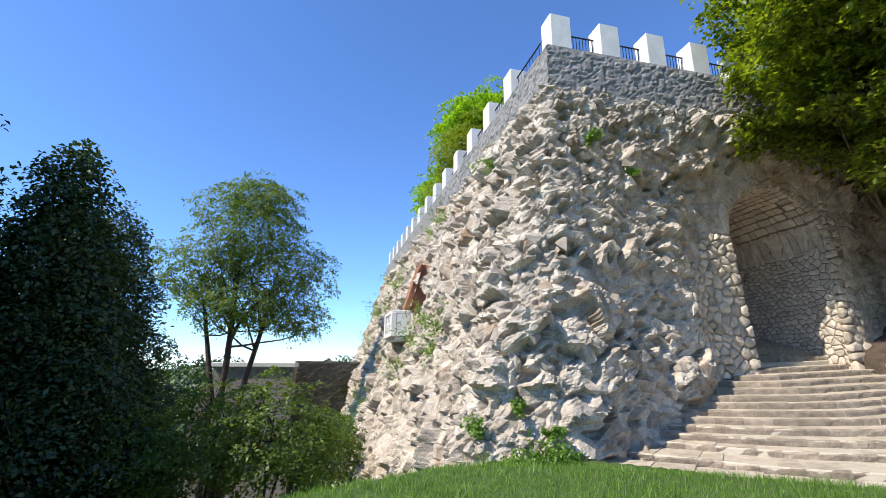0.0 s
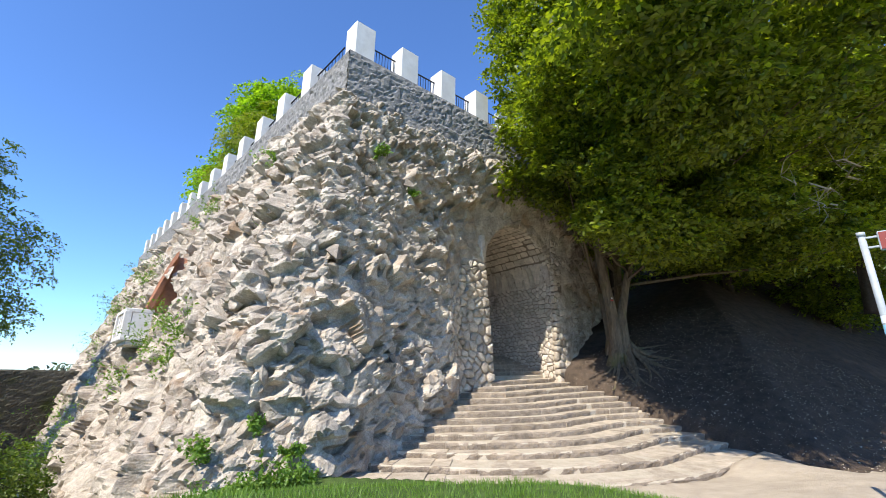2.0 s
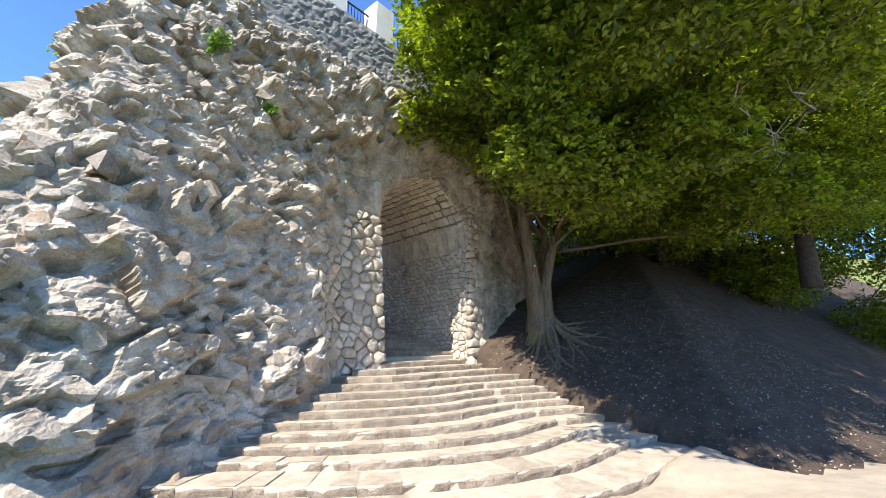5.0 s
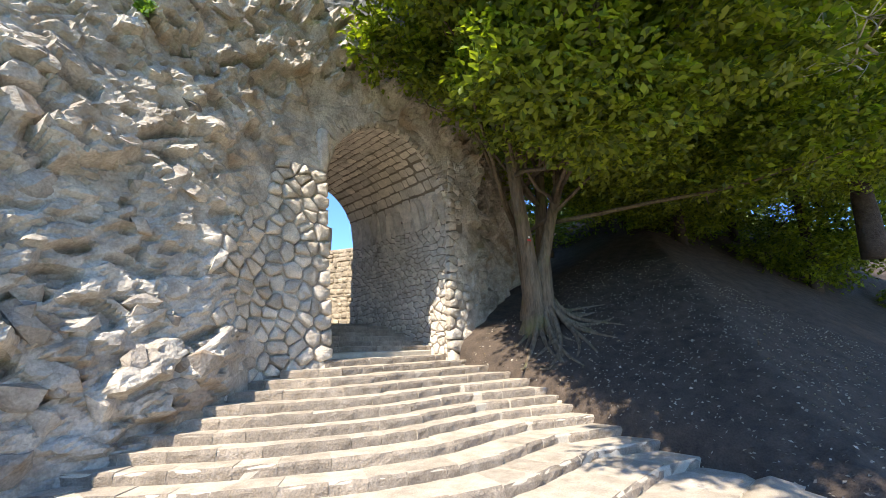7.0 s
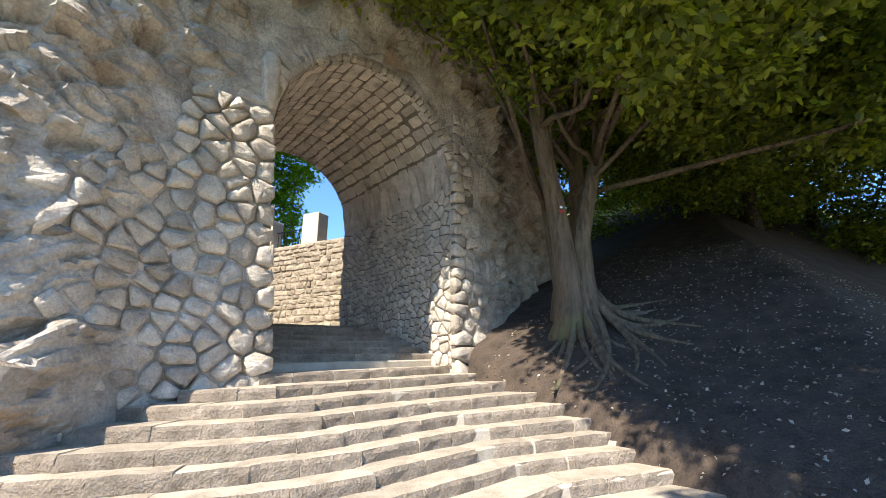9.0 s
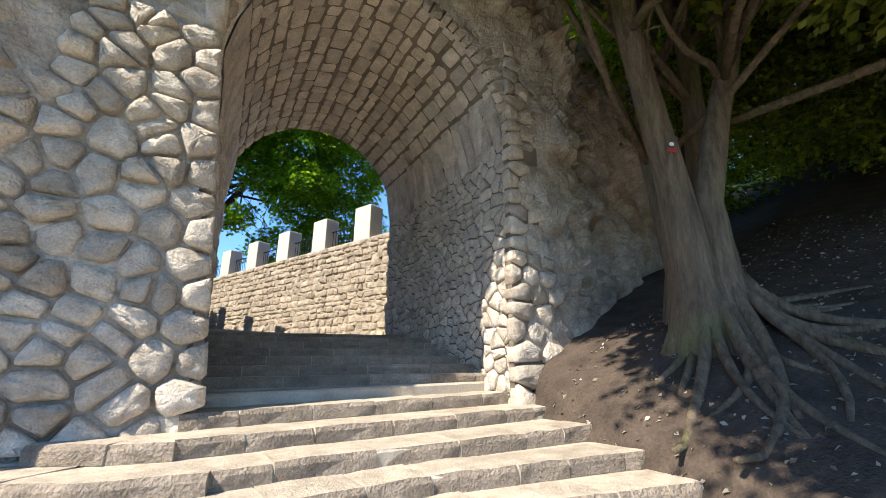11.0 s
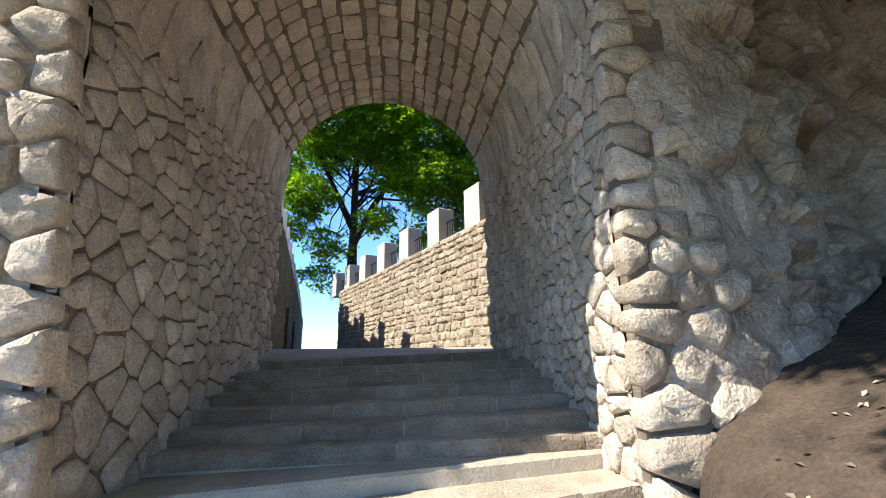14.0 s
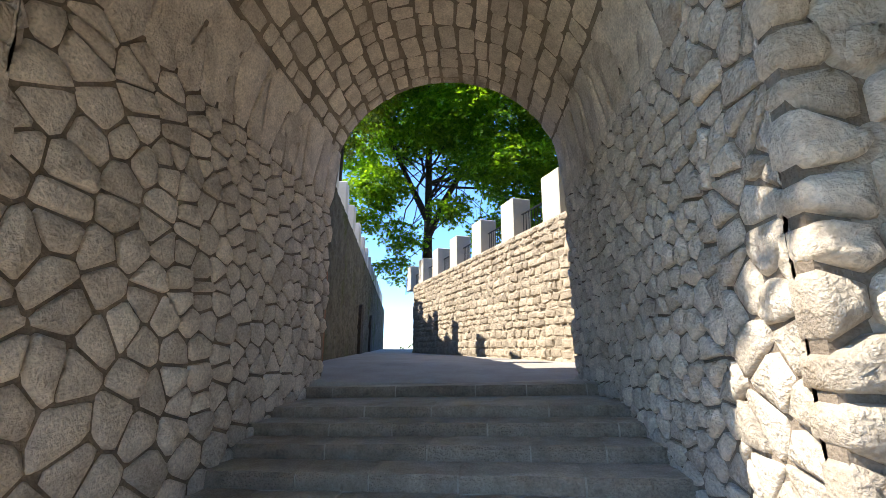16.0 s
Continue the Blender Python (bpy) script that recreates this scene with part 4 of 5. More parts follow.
# doorways are solid slabs; the shade inside them is their dark colour
for i, (d, h, w, mat, tag) in enumerate(((1.6, 2.3, 0.9, BRICK, "crumbling red brick patch on the court wall"), (12.0, 2.2, 1.3, DARK_BARK, "dark arched slab, coloured as a shaded doorway in the court wall"), (19.0, 2.2, 1.3, DARK_BARK, "dark arched slab, coloured as a shaded doorway in the court wall"))):
    base = W0 + WD * d + Vector((0.0, 0, COURT - 0.05))
    side = Vector((WD.y, -WD.x, 0))
    pts = [(-w / 2, 0.0)] + [(-w / 2 * math.cos(a), h - w / 2 + w / 2 * math.sin(a)) for a in np.linspace(0, math.pi, 11)] + [(w / 2, 0.0)]
    v = [base + WD * a + Vector((0, 0, c)) + side * 0.16 for a, c in pts] + [base + WD * a + Vector((0, 0, c)) - side * 0.1 for a, c in pts]
    k = len(pts)
    f = [tuple(range(k))] + [(j, (j + 1) % k, k + (j + 1) % k, k + j) for j in range(k)]
    tagged(new("brick_patch" if mat is BRICK else "door_%d" % i, mesh_from("doorway", v, f, mat)), tag, "doorway", kind="structure")
court_side_me = merlon_mesh(0.7, 0.6, 1.1, WHITE)
for i in range(16):
    c = W0 + WD * (1.2 + 2.5 * i) + Vector((-0.32, 0, 7.4))
    m = new("court_merlon", court_side_me)
    m.matrix_basis = Matrix.Translation(c) @ pose(0, 0, 0, 0, 0, 97.9)
    tagged(m, "white merlon on the dark court wall", "merlon", "court merlons")

# bare dead boughs of the slope tree
r_d = np.random.default_rng(66)
for i, end in enumerate(((-10.6, -0.2, 2.2), (-11.4, 0.4, 3.0), (-10.2, -0.9, 3.4))):
    pts, rad = limb((-0.2, 0, 4.2 + 0.4 * i), end, 0.07, 0.012, 700 + i, n=12, wob=0.08)
    chunks = [tube_data(pts, rad, 6)]
    for k in range(16):
        j = int(r_d.integers(6, 12))
        e2 = pts[j] + Vector((r_d.normal(-0.3, 0.35), r_d.normal(0, 0.5), r_d.normal(0, 0.4)))
        p2, r2 = limb(pts[j], e2, 0.013, 0.004, 720 + i * 20 + k, n=5)
        chunks.append(tube_data(p2, r2, 4))
    child("dead_bough", mesh_from("dead_bough", *joined(chunks), GREYWOOD, True), slope_tree, None, "bare grey dead bough")


# ---- direction sign on its post ----
def sign():
    root = new("direction_sign")
    root.location = (9.15, 0.98, -0.25)
    v, f = tube_data([(0, 0, 0), (0, 0.02, 1.2), (-0.01, 0.05, 2.4), (-0.02, 0.08, 3.72)], [0.042] * 4, 14)
    post = child("post", mesh_from("post", v, f, GALV, True), root)
    v, f = tube_data([(-0.02, 0.08, 3.70), (-0.02, 0.08, 3.76)], [0.05, 0.05], 14)
    child("cap", mesh_from("cap", v, f, GALV, True), post)
    for z, h, c in ((2.55, 0.10, (0.7, 0.72, 0.75)), (2.42, 0.12, (0.25, 0.5, 0.65)), (2.05, 0.09, (0.8, 0.7, 0.02)), (1.82, 0.12, (0.2, 0.25, 0.6)), (1.62, 0.10, (0.5, 0.65, 0.8)), (1.48, 0.06, (0.8, 0.8, 0.8)), (1.22, 0.20, (0.75, 0.3, 0.1))):
        y = 0.02 + (z - 1.2) * 0.025
        vs, fs = [], []
        for i in range(7):
            a = math.pi * (0.62 + 0.76 * i / 6)
            for zz in (z - h / 2, z + h / 2):
                vs.append((0.0455 * math.cos(a) - 0.004 * z, y + 0.0455 * math.sin(a), zz))
        for i in range(6):
            fs.append((2 * i, 2 * i + 1, 2 * i + 3, 2 * i + 2))
        child("sticker", mesh_from("sticker", vs, fs, plain("sticker_print", c, 0.5), True), post)
    L, H, z = 1.02, 0.27, 3.60
    turn = Matrix(((0, 0, -1, 0), (-1, 0, 0, 0), (0, 1, 0, 0), (0, 0, 0, 1)))
    place = Matrix.Translation((-0.04, 0.0, z)) @ turn @ pose(0.08, 0, 0)
    bm = bmesh.new()
    box(bm, (L, H, 0.035), place @ pose(L / 2, 0, 0), 0.012)
    panel = part("panel", bm, GALV, root, "grey aluminium sign panel")
    bm = bmesh.new()
    box(bm, (L - 0.035, H - 0.035, 0.006), place @ pose(L / 2, 0, 0.02), 0.002)
    part("face", bm, SIGNRED, panel, "brown-red printed face")
    for zz in (-0.07, 0.07):
        bm = bmesh.new()
        box(bm, (0.14, 0.03, 0.03), Matrix.Translation((-0.03, 0.05, z + zz)) @ turn @ pose(0.06, 0, 0), 0.006)
        part("clamp", bm, GALV, panel)

    def words(text, size, x, y):
        cu = bpy.data.curves.new("lettering", "FONT")
        cu.body, cu.size, cu.extrude = text, size, 0.001
        tmp = bpy.data.objects.new("lettering", cu)
        scene.collection.objects.link(tmp)
        bpy.context.view_layer.update()
        me = bpy.data.meshes.new_from_object(tmp.evaluated_get(bpy.context.evaluated_depsgraph_get()))
        bpy.data.objects.remove(tmp)
        me.materials.append(SIGNWHITE)
        child("lettering", me, panel, place @ pose(x, y, 0.0262))

    words("Grajski vinograd", 0.094, 0.205, 0.01)
    words("Castle Vineyard", 0.062, 0.205, -0.068)
    bm = bmesh.new()
    box(bm, (0.004, 0.16, 0.002), place @ pose(0.18, 0, 0.0255))
    for i, (dx, dy) in enumerate(((0, 0), (-0.022, 0.02), (0, 0.022), (0.022, 0.02), (-0.011, -0.02), (0.011, -0.02), (0, -0.042), (0, 0.05))):
        bmesh.ops.create_circle(bm, cap_ends=True, radius=0.011, segments=10, matrix=place @ pose(0.11 + dx, dy - 0.005, 0.0255))
    for a, w in ((38, 0.07), (-38, 0.07)):
        box(bm, (w, 0.02, 0.002), place @ pose(0.955, 0.022 if a < 0 else -0.022, 0.0255, 0, 0, a))
    box(bm, (0.10, 0.02, 0.002), place @ pose(0.92, 0, 0.0255))
    for x, y, w, h, a in ((0.80, 0.05, 0.024, 0.024, 45), (0.80, 0.005, 0.022, 0.06, 12), (0.785, -0.05, 0.014, 0.07, -18), (0.815, -0.05, 0.014, 0.07, 20)):
        box(bm, (w, h, 0.002), place @ pose(x, y, 0.0255, 0, 0, a))
    part("pictogram", bm, SIGNWHITE, panel, "white grapes, walker and arrow")
    return tagged(root, "brown-red castle vineyard direction sign on a stickered grey post", "sign")


sign()


# ---- niche and balcony on the side wall ----
def balcony():
    root = new("balcony")
    root.location = BAL
    white = WHITE
    for name, size, at in (("slab", (1.25, 2.7, 0.16), (-0.25, 0, 0)), ("slab", (1.0, 2.5, 0.14), (-0.15, 0, -0.17)), ("handrail", (0.22, 2.6, 0.16), (-0.74, 0, 1.12)), ("handrail", (0.9, 0.2, 0.16), (-0.3, -1.22, 1.12)), ("handrail", (0.9, 0.2, 0.16), (-0.3, 1.22, 1.12)), ("pier", (0.26, 0.3, 1.05), (-0.74, -1.18, 0.56)), ("pier", (0.26, 0.3, 1.05), (-0.74, 1.18, 0.56)), ("side_panel", (0.7, 0.16, 0.95), (-0.25, -1.24, 0.56)), ("side_panel", (0.7, 0.16, 0.95), (-0.25, 1.24, 0.56))):
        bm = bmesh.new()
        box(bm, size, pose(*at), 0.02)
        part(name, bm, white, root)
    for i in range(3):
        bm = bmesh.new()
        box(bm, (0.14, 0.12, 0.95), pose(-0.74, -0.6 + 0.6 * i, 0.56), 0.02)
        part("baluster", bm, white, root)
    bm = bmesh.new()
    box(bm, (0.12, 2.3, 0.10), pose(-0.74, 0, 0.62), 0.01)
    part("mid_rail", bm, white, root)
    return tagged(root, "small white stone balcony below a brick niche", "balcony")


BAL = (4.0, 23.6, 2.85)
balcony()


def niche():
    """A pointed recess of brick in the side wall: frame of bricks and a dark brick back."""
    root = new("niche_1")
    root.location = (BAL[0] + 0.30, BAL[1], BAL[2] + 1.1)
    out = []
    for t in np.linspace(0, math.pi, 15):
        out.append((math.cos(t) * 1.15, 1.0 + math.sin(t) * 1.75))
    ring = [(1.15, 0.0)] + out + [(-1.15, 0.0)]
    v, f = [], []
    for y, z in ring:
        lean = 0.30 * z
        v += [(lean - 0.30, y * 1.22, z * 1.10), (lean - 0.26, y, z), (lean + 0.45, y, z)]
    for i in range(len(ring) - 1):
        for q in range(2):
            f.append((3 * i + q, 3 * i + q + 1, 3 * i + q + 4, 3 * i + q + 3))
    child("arch_frame", mesh_from("arch_frame", v, f, BRICK), root)
    back = [(0.30 * z + 0.44, y, z) for y, z in ring]
    child("niche_back", mesh_from("niche_back", back, [tuple(range(len(back)))], BRICK), root)
    return tagged(root, "arched brick niche in the rock wall", "niche", kind="structure")


niche()

# ---- old bastion and dark wall far below the lawn ----
def bastion():
    root = new("bastion")
    root.location = (-5.5, 42, -11)
    v = [(-6.4, -3.4, 0), (3.6, -3.4, 0), (3.6, 3, 0), (-6.4, 3, 0), (-2.6, -2.4, 12.2), (3.2, -2.4, 12.2), (3.2, 2, 12.2), (-2.6, 2, 12.2)]
    child("wall", mesh_from("wall", v, [(0, 1, 5, 4), (1, 2, 6, 5), (2, 3, 7, 6), (3, 0, 4, 7), (4, 5, 6, 7)], ROOFTILE), root)
    bm = bmesh.new()
    box(bm, (6.2, 5.0, 0.35), pose(0.3, -0.2, 12.35), 0.04)
    part("coping", bm, WHITE, root)
    return tagged(root, "sloping grey stone bastion behind the trees", "bastion")


bastion()
# the shade on this far wall is put into its dark material colour
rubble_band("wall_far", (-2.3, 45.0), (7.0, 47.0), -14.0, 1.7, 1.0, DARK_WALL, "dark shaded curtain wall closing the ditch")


# ---- masonry pieces ----
Z3 = Vector((0, 0, 1))
r_m = np.random.default_rng(31)

def cell_stone(seed_at, around, gap, r, rough=0.12):
    """A rubble stone: the cell of the place nearest to its seed, drawn in by the joint, its corners worn off."""
    poly = [np.array(p, float) for p in ((-1, -1), (1, -1), (1, 1), (-1, 1))]
    for q in around:
        d = q - seed_at
        n = np.hypot(*d)
        if n < 1e-6 or n > 1.6:
            continue
        d, lim = d / n, n / 2 - gap / 2
        out = []
        for i in range(len(poly)):
            a, b = poly[i], poly[(i + 1) % len(poly)]
            da, db = a @ d - lim, b @ d - lim
            if da <= 0:
                out.append(a)
            if (da < 0 < db) or (db < 0 < da):
                out.append(a + (b - a) * da / (da - db))
        poly = out
        if len(poly) < 3:
            return None
    ring = []
    for i in range(len(poly)):
        a, b, c = poly[i - 1], poly[i], poly[(i + 1) % len(poly)]
        cutoff = r.uniform(0.07, 0.20)
        ring += [b + (a - b) * cutoff, b + (c - b) * cutoff]
    ring = np.array(ring)
    ring += seed_at
    return ring if len(ring) >= 6 and np.ptp(ring[:, 0]) > 0.07 and np.ptp(ring[:, 1]) > 0.07 else None


def cell_mesh(ring, depth, place, r):
    """The stone over its outline: sides, a worn shoulder and an uneven face. place(u, v, d) gives the point in space."""
    c = ring.mean(0)
    n = len(ring)
    v = []
    for shrink, d, jit in ((1.0, -1.2, 0.0), (1.0, 0.40, 0.15), (0.90, 0.85, 0.22), (0.48, 1.0, 0.26)):
        for p in ring:
            q = c + (p - c) * shrink * (1 + (r.uniform(-0.04, 0.04) if d > 0 else 0))
            v.append(place(q[0], q[1], depth * (d + r.uniform(-jit, jit))))
    v.append(place(c[0], c[1], depth * (1.0 + r.uniform(-0.15, 0.2))))
    f = [(l * n + i, l * n + (i + 1) % n, (l + 1) * n + (i + 1) % n, (l + 1) * n + i) for l in range(3) for i in range(n)]
    f += [(3 * n + i, 3 * n + (i + 1) % n, 4 * n) for i in range(n)]
    return v, f


def rubble_face(name, seeds, keep, gap, depth, place, parent, mat, r, limit):
    """Uneven rubble laid over a face; the first stones are objects of their own, the rest one mesh."""
    seeds = np.array(seeds)
    rest, made = [], 0
    for i, p in enumerate(seeds):
        if not keep(*p):
            continue
        near = seeds[np.abs(seeds - p).max(1) < 1.5]
        ring = cell_stone(p, near, gap, r)
        if ring is None:
            continue
        data = cell_mesh(ring, r.uniform(*depth), place, r)
        if made < limit:
            child(name, mesh_from(name, *data, mat, True), parent)
            made += 1
        else:
            rest.append(data)
    if rest:
        tagged(child(name + "s_rest", mesh_from(name + "s_rest", *joined(rest), mat, True), parent), kind="stuff")


def seed_field(u0, u1, v0, v1, size, r, tall=0.8):
    """Places of stones in loose courses, size(u, v) apart."""
    out, v = [], v0
    while v < v1:
        u, step = u0 - r.uniform(0, 0.3), 0.3
        row = r.uniform(0.8, 1.2)
        while u < u1:
            step = size(u, v) * r.uniform(0.65, 1.35)
            out.append((u + step / 2, v + r.uniform(-0.22, 0.22) * size(u, v)))
            u += step
        v += size((u0 + u1) / 2, v) * tall * row
    return out


PERIM = tunnel_at(0.0, 0.5)[3]


def on_lining(u, v, d):
    p, t, n, total = tunnel_at(min(max(v / PERIM, 0.001), 0.999), min(max((u - Y0) / (Y1 - Y0), 0.0), 1.0))
    return p + n * d


r_c = np.random.default_rng(311)
# big stones low down and near the mouth, small ones further in
seeds = seed_field(Y0, Y1, 0.9, 5.75, lambda u, v: 0.34 + 0.20 * max(0.0, 1 - (u - Y0) / 1.6) + 0.06 * max(0, 3 - v), r_c, 0.66)
rubble_face("lining_stone", seeds, lambda u, v: Y0 - 0.1 < u < Y1, 0.035, (0.025, 0.065), on_lining, passage, LINING, r_c, 170)
seeds = seed_field(Y0, Y1, PERIM - 5.75, PERIM - 0.9, lambda u, v: 0.28 + 0.20 * max(0.0, 1 - (u - Y0) / 1.0), r_c, 0.64)
rubble_face("lining_stone", seeds, lambda u, v: Y0 - 0.1 < u < Y1, 0.03, (0.025, 0.07), on_lining, passage, LINING, r_c, 120)
# dressed blocks of the vault
frames = []
for u, v, w, h in courses(Y1 - Y0, PERIM - 11.4, r_m, 0.24, 0.40, 0.22, 0.62, 0.028):
    p, t, n, total = tunnel_at((v + 5.7) / PERIM, min(max(u / (Y1 - Y0), 0.01), 0.99))
    tilt = Matrix.Rotation(r_m.normal(0, 0.05), 3, n)
    frames.append(lay(p, tilt @ Vector((0, 1, 0)), tilt @ t, n, w, h, r_m.uniform(0.02, 0.05)))
stones("vault_stone", frames, passage, LINING, 300, "", "vault_stones_rest", True)

# voussoirs over the mouth
frames = []
a = 0.0
while a < math.pi - 0.05:
    da = r_m.uniform(0.06, 0.10)
    m = a + da / 2
    rr = 2.37
    L = r_m.uniform(0.62, 0.85)
    x, zz = 16.42 - (rr + L / 2 - 0.02) * math.cos(m), 5.85 + (rr + L / 2 - 0.02) * math.sin(m)
    rad = Vector((-math.cos(m), 0, math.sin(m)))
    tan = Vector((math.sin(m), 0, math.cos(m)))
    frames.append(lay(Vector((x, float(face_y(x)) + 0.03, zz)), tan, rad, Vector((0, -1, 0)), da * (rr + 0.3) - 0.03, L, r_m.uniform(0.07, 0.12)))
    a += da
stones("arch_stone", frames, wall_front, STONE, 300, "", "arch_stones_rest")


def jamb_x(z):
    return float(np.interp(z, [1.4, 5.85], [14.47, 14.04]))


# large rough quoins up the left jamb, rubble beside them
seeds = seed_field(11.2, 13.55, 0.2, 6.6, lambda u, v: 0.42, r_c, 0.56)
z, k = 1.0, 0
while z < 6.4:
    h, wide = r_c.uniform(0.30, 0.46), k % 2
    seeds += [(jamb_x(z) - (0.22 if wide else 0.10), z + h / 2), (jamb_x(z) - (0.72 if wide else 0.50), z + h / 2 + r_c.uniform(-0.05, 0.05)), (jamb_x(z) + (0.30 if wide else 0.20), z + h / 2)]
    z += h
    k += 1
seeds = [p for p in seeds if not (13.1 < p[0] < 13.6 and abs(p[1] % 0.4) < 0.1)]
rubble_face("jamb_stone", seeds, lambda u, v: 11.5 + 0.25 * math.sin(v * 3) < u < jamb_x(v) and v < 6.3 - 0.9 * max(13.5 - u, 0) + 0.3 * math.sin(u * 5), 0.045, (0.07, 0.15),
            lambda u, v, d: Vector((min(u, jamb_x(v) + 0.03), float(face_y(u)) - float(flare_at(u, LEDGE - v)) - 0.05 - d, v)), wall_front, STONE, r_c, 200)
# mortar core of the right jamb
bm = bmesh.new()
box(bm, (0.70, 0.12, 6.9), pose(19.12, 12.89, 4.65))
part("jamb_core", bm, MORTAR, wall_front)
# coursed blocks on the shaded front of the right jamb, the lowest ones larger
seeds = []
z = 1.25
while z < 8.2:
    h = r_c.uniform(0.24, 0.34) + 0.16 * max(0, 1 - (z - 1.25) / 1.6)
    u = 18.72 + h * r_c.uniform(0.35, 0.9)
    seeds.append((2 * 18.72 - u, z + h / 2))
    while u < 20.5:
        seeds.append((u, z + h / 2 + r_c.uniform(-0.02, 0.02)))
        u += h * r_c.uniform(1.0, 1.9)
    z += h
rubble_face("jamb_stone", seeds, lambda u, v: 18.73 < u < 20.15 - 0.12 * v + 0.2 * math.sin(v * 4), 0.045, (0.07, 0.13),
            lambda u, v, d: Vector((max(u, 18.71), 12.86 - 0.10 * max(0.0, 1 - (v - 1.3) / 1.1) - d, v)), wall_front, STONE, r_c, 110)


# boulders set in the rock wall
def boulder_units(count):
    out = []
    for i in range(count):
        r = np.random.default_rng(500 + i)
        bm = bmesh.new()
        for _ in range(17):
            d = r.normal(size=3)
            d /= np.linalg.norm(d)
            bm.verts.new(d * np.array([0.5, 0.36, 0.5]) * r.uniform(0.75, 1.1))
        bmesh.ops.convex_hull(bm, input=bm.verts)
        bmesh.ops.delete(bm, geom=[v for v in bm.verts if not v.link_faces], context="VERTS")
        me = bpy.data.meshes.new("boulder")
        bm.to_mesh(me)
        bm.free()
        me.materials.append(BOULDER)
        out.append(me)
    return out


rocks = boulder_units(12)
r_b = np.random.default_rng(77)
laid = 0
while laid < 290:
    u, z = r_b.uniform(-5.3, 4.5), r_b.uniform(-0.7, 10.4)
    x, y, nx, ny = (float(q) for q in wall_point(np.array(u), np.array(z)))
    size = r_b.uniform(0.22, 0.6) * (1.25 if z < 5 else 0.9)
    h = float(craggy(np.array(u), np.array(z))) * 0.7
    m = Matrix.Translation((x + nx * h, y + ny * h, z)) @ Euler((r_b.normal(0.35, 0.35), r_b.normal(0, 0.5), math.atan2(-nx, -ny) * -1 + r_b.normal(0, 0.4))).to_matrix().to_4x4() @ Matrix.Diagonal((size * r_b.uniform(0.9, 1.7), size, size * r_b.uniform(0.5, 0.9), 1))
    child("boulder", rocks[laid % 12], wall_front, m)
    laid += 1

# step stones
def step_units(count):
    out = []
    for i in range(count):
        r = np.random.default_rng(900 + i)
        ys = [-0.5, -0.44, 0.5]
        v, f = [], []
        for a in np.linspace(-0.5, 0.5, 4):
            e = 0.985 if abs(a) > 0.4 else 1.0
            for y, z in ((-0.5, -1.0), (-0.5, -0.32), (-0.455, -0.03), (-0.30, 0.0), (0.5, 0.0)):
                v.append((a, y + r.uniform(-0.022, 0.022) * (y < 0), z * 1.0 + r.uniform(-0.045, 0.035) * (z > -0.9) - (1 - e) * 1.2))
        for i2 in range(3):
            for q in range(4):
                f.append((5 * i2 + q, 5 * i2 + q + 5, 5 * i2 + q + 6, 5 * i2 + q + 1))
        f += [(0, 1, 2, 3, 4), (19, 18, 17, 16, 15)]
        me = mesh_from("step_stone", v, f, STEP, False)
        # front faces take the darker riser colour, all others the step colour
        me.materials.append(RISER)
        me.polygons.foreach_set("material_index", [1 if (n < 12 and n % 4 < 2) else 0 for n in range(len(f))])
        out.append(me)
    return out


blocks = step_units(10)
r_s = np.random.default_rng(5)
count = 0
for k in range(STEPS):
    x, deep = 6.0, 0.60 if k < 9 else 0.85 if k < 11 else 1.25
    while x < 20.0:
        L = r_s.uniform(0.5, 0.95)
        slope = math.atan(float(step_front(k, x + 0.2) - step_front(k, x)) / 0.2)
        step_x = max(L * math.cos(slope), 0.12)
        xm = x + step_x / 2
        slope = math.atan(float(step_front(k, xm + 0.1) - step_front(k, xm - 0.1)) / 0.2)
        y = float(step_front(k, xm))
        low = float(flare_at(xm, LEDGE - (Z0 - RISE * k)))
        if y < float(face_y(np.array(xm))) - low + 0.35 and (xm - 17.0) * 0.975 - (y - 4.0) * 0.223 < 0.25 and (y < 12.8 or xm > 14.0):
            z = float(step_top(k, xm)) + r_s.uniform(-0.010, 0.008)
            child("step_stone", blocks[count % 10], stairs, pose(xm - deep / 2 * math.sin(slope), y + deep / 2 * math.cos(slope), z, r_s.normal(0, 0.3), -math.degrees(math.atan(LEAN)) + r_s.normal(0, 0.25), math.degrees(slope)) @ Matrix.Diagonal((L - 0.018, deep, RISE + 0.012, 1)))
            count += 1
        x += step_x
for y, z in inner:
    x = 14.2
    while x < 19.1:
        L = r_s.uniform(0.7, 1.4)
        xm = x + L / 2
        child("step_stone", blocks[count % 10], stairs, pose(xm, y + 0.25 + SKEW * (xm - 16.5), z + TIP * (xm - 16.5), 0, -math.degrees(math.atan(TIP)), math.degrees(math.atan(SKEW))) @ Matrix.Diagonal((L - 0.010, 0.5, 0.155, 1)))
        count += 1
        x += L


# ---- roots, litter, grass and small plants ----
r_p = np.random.default_rng(17)


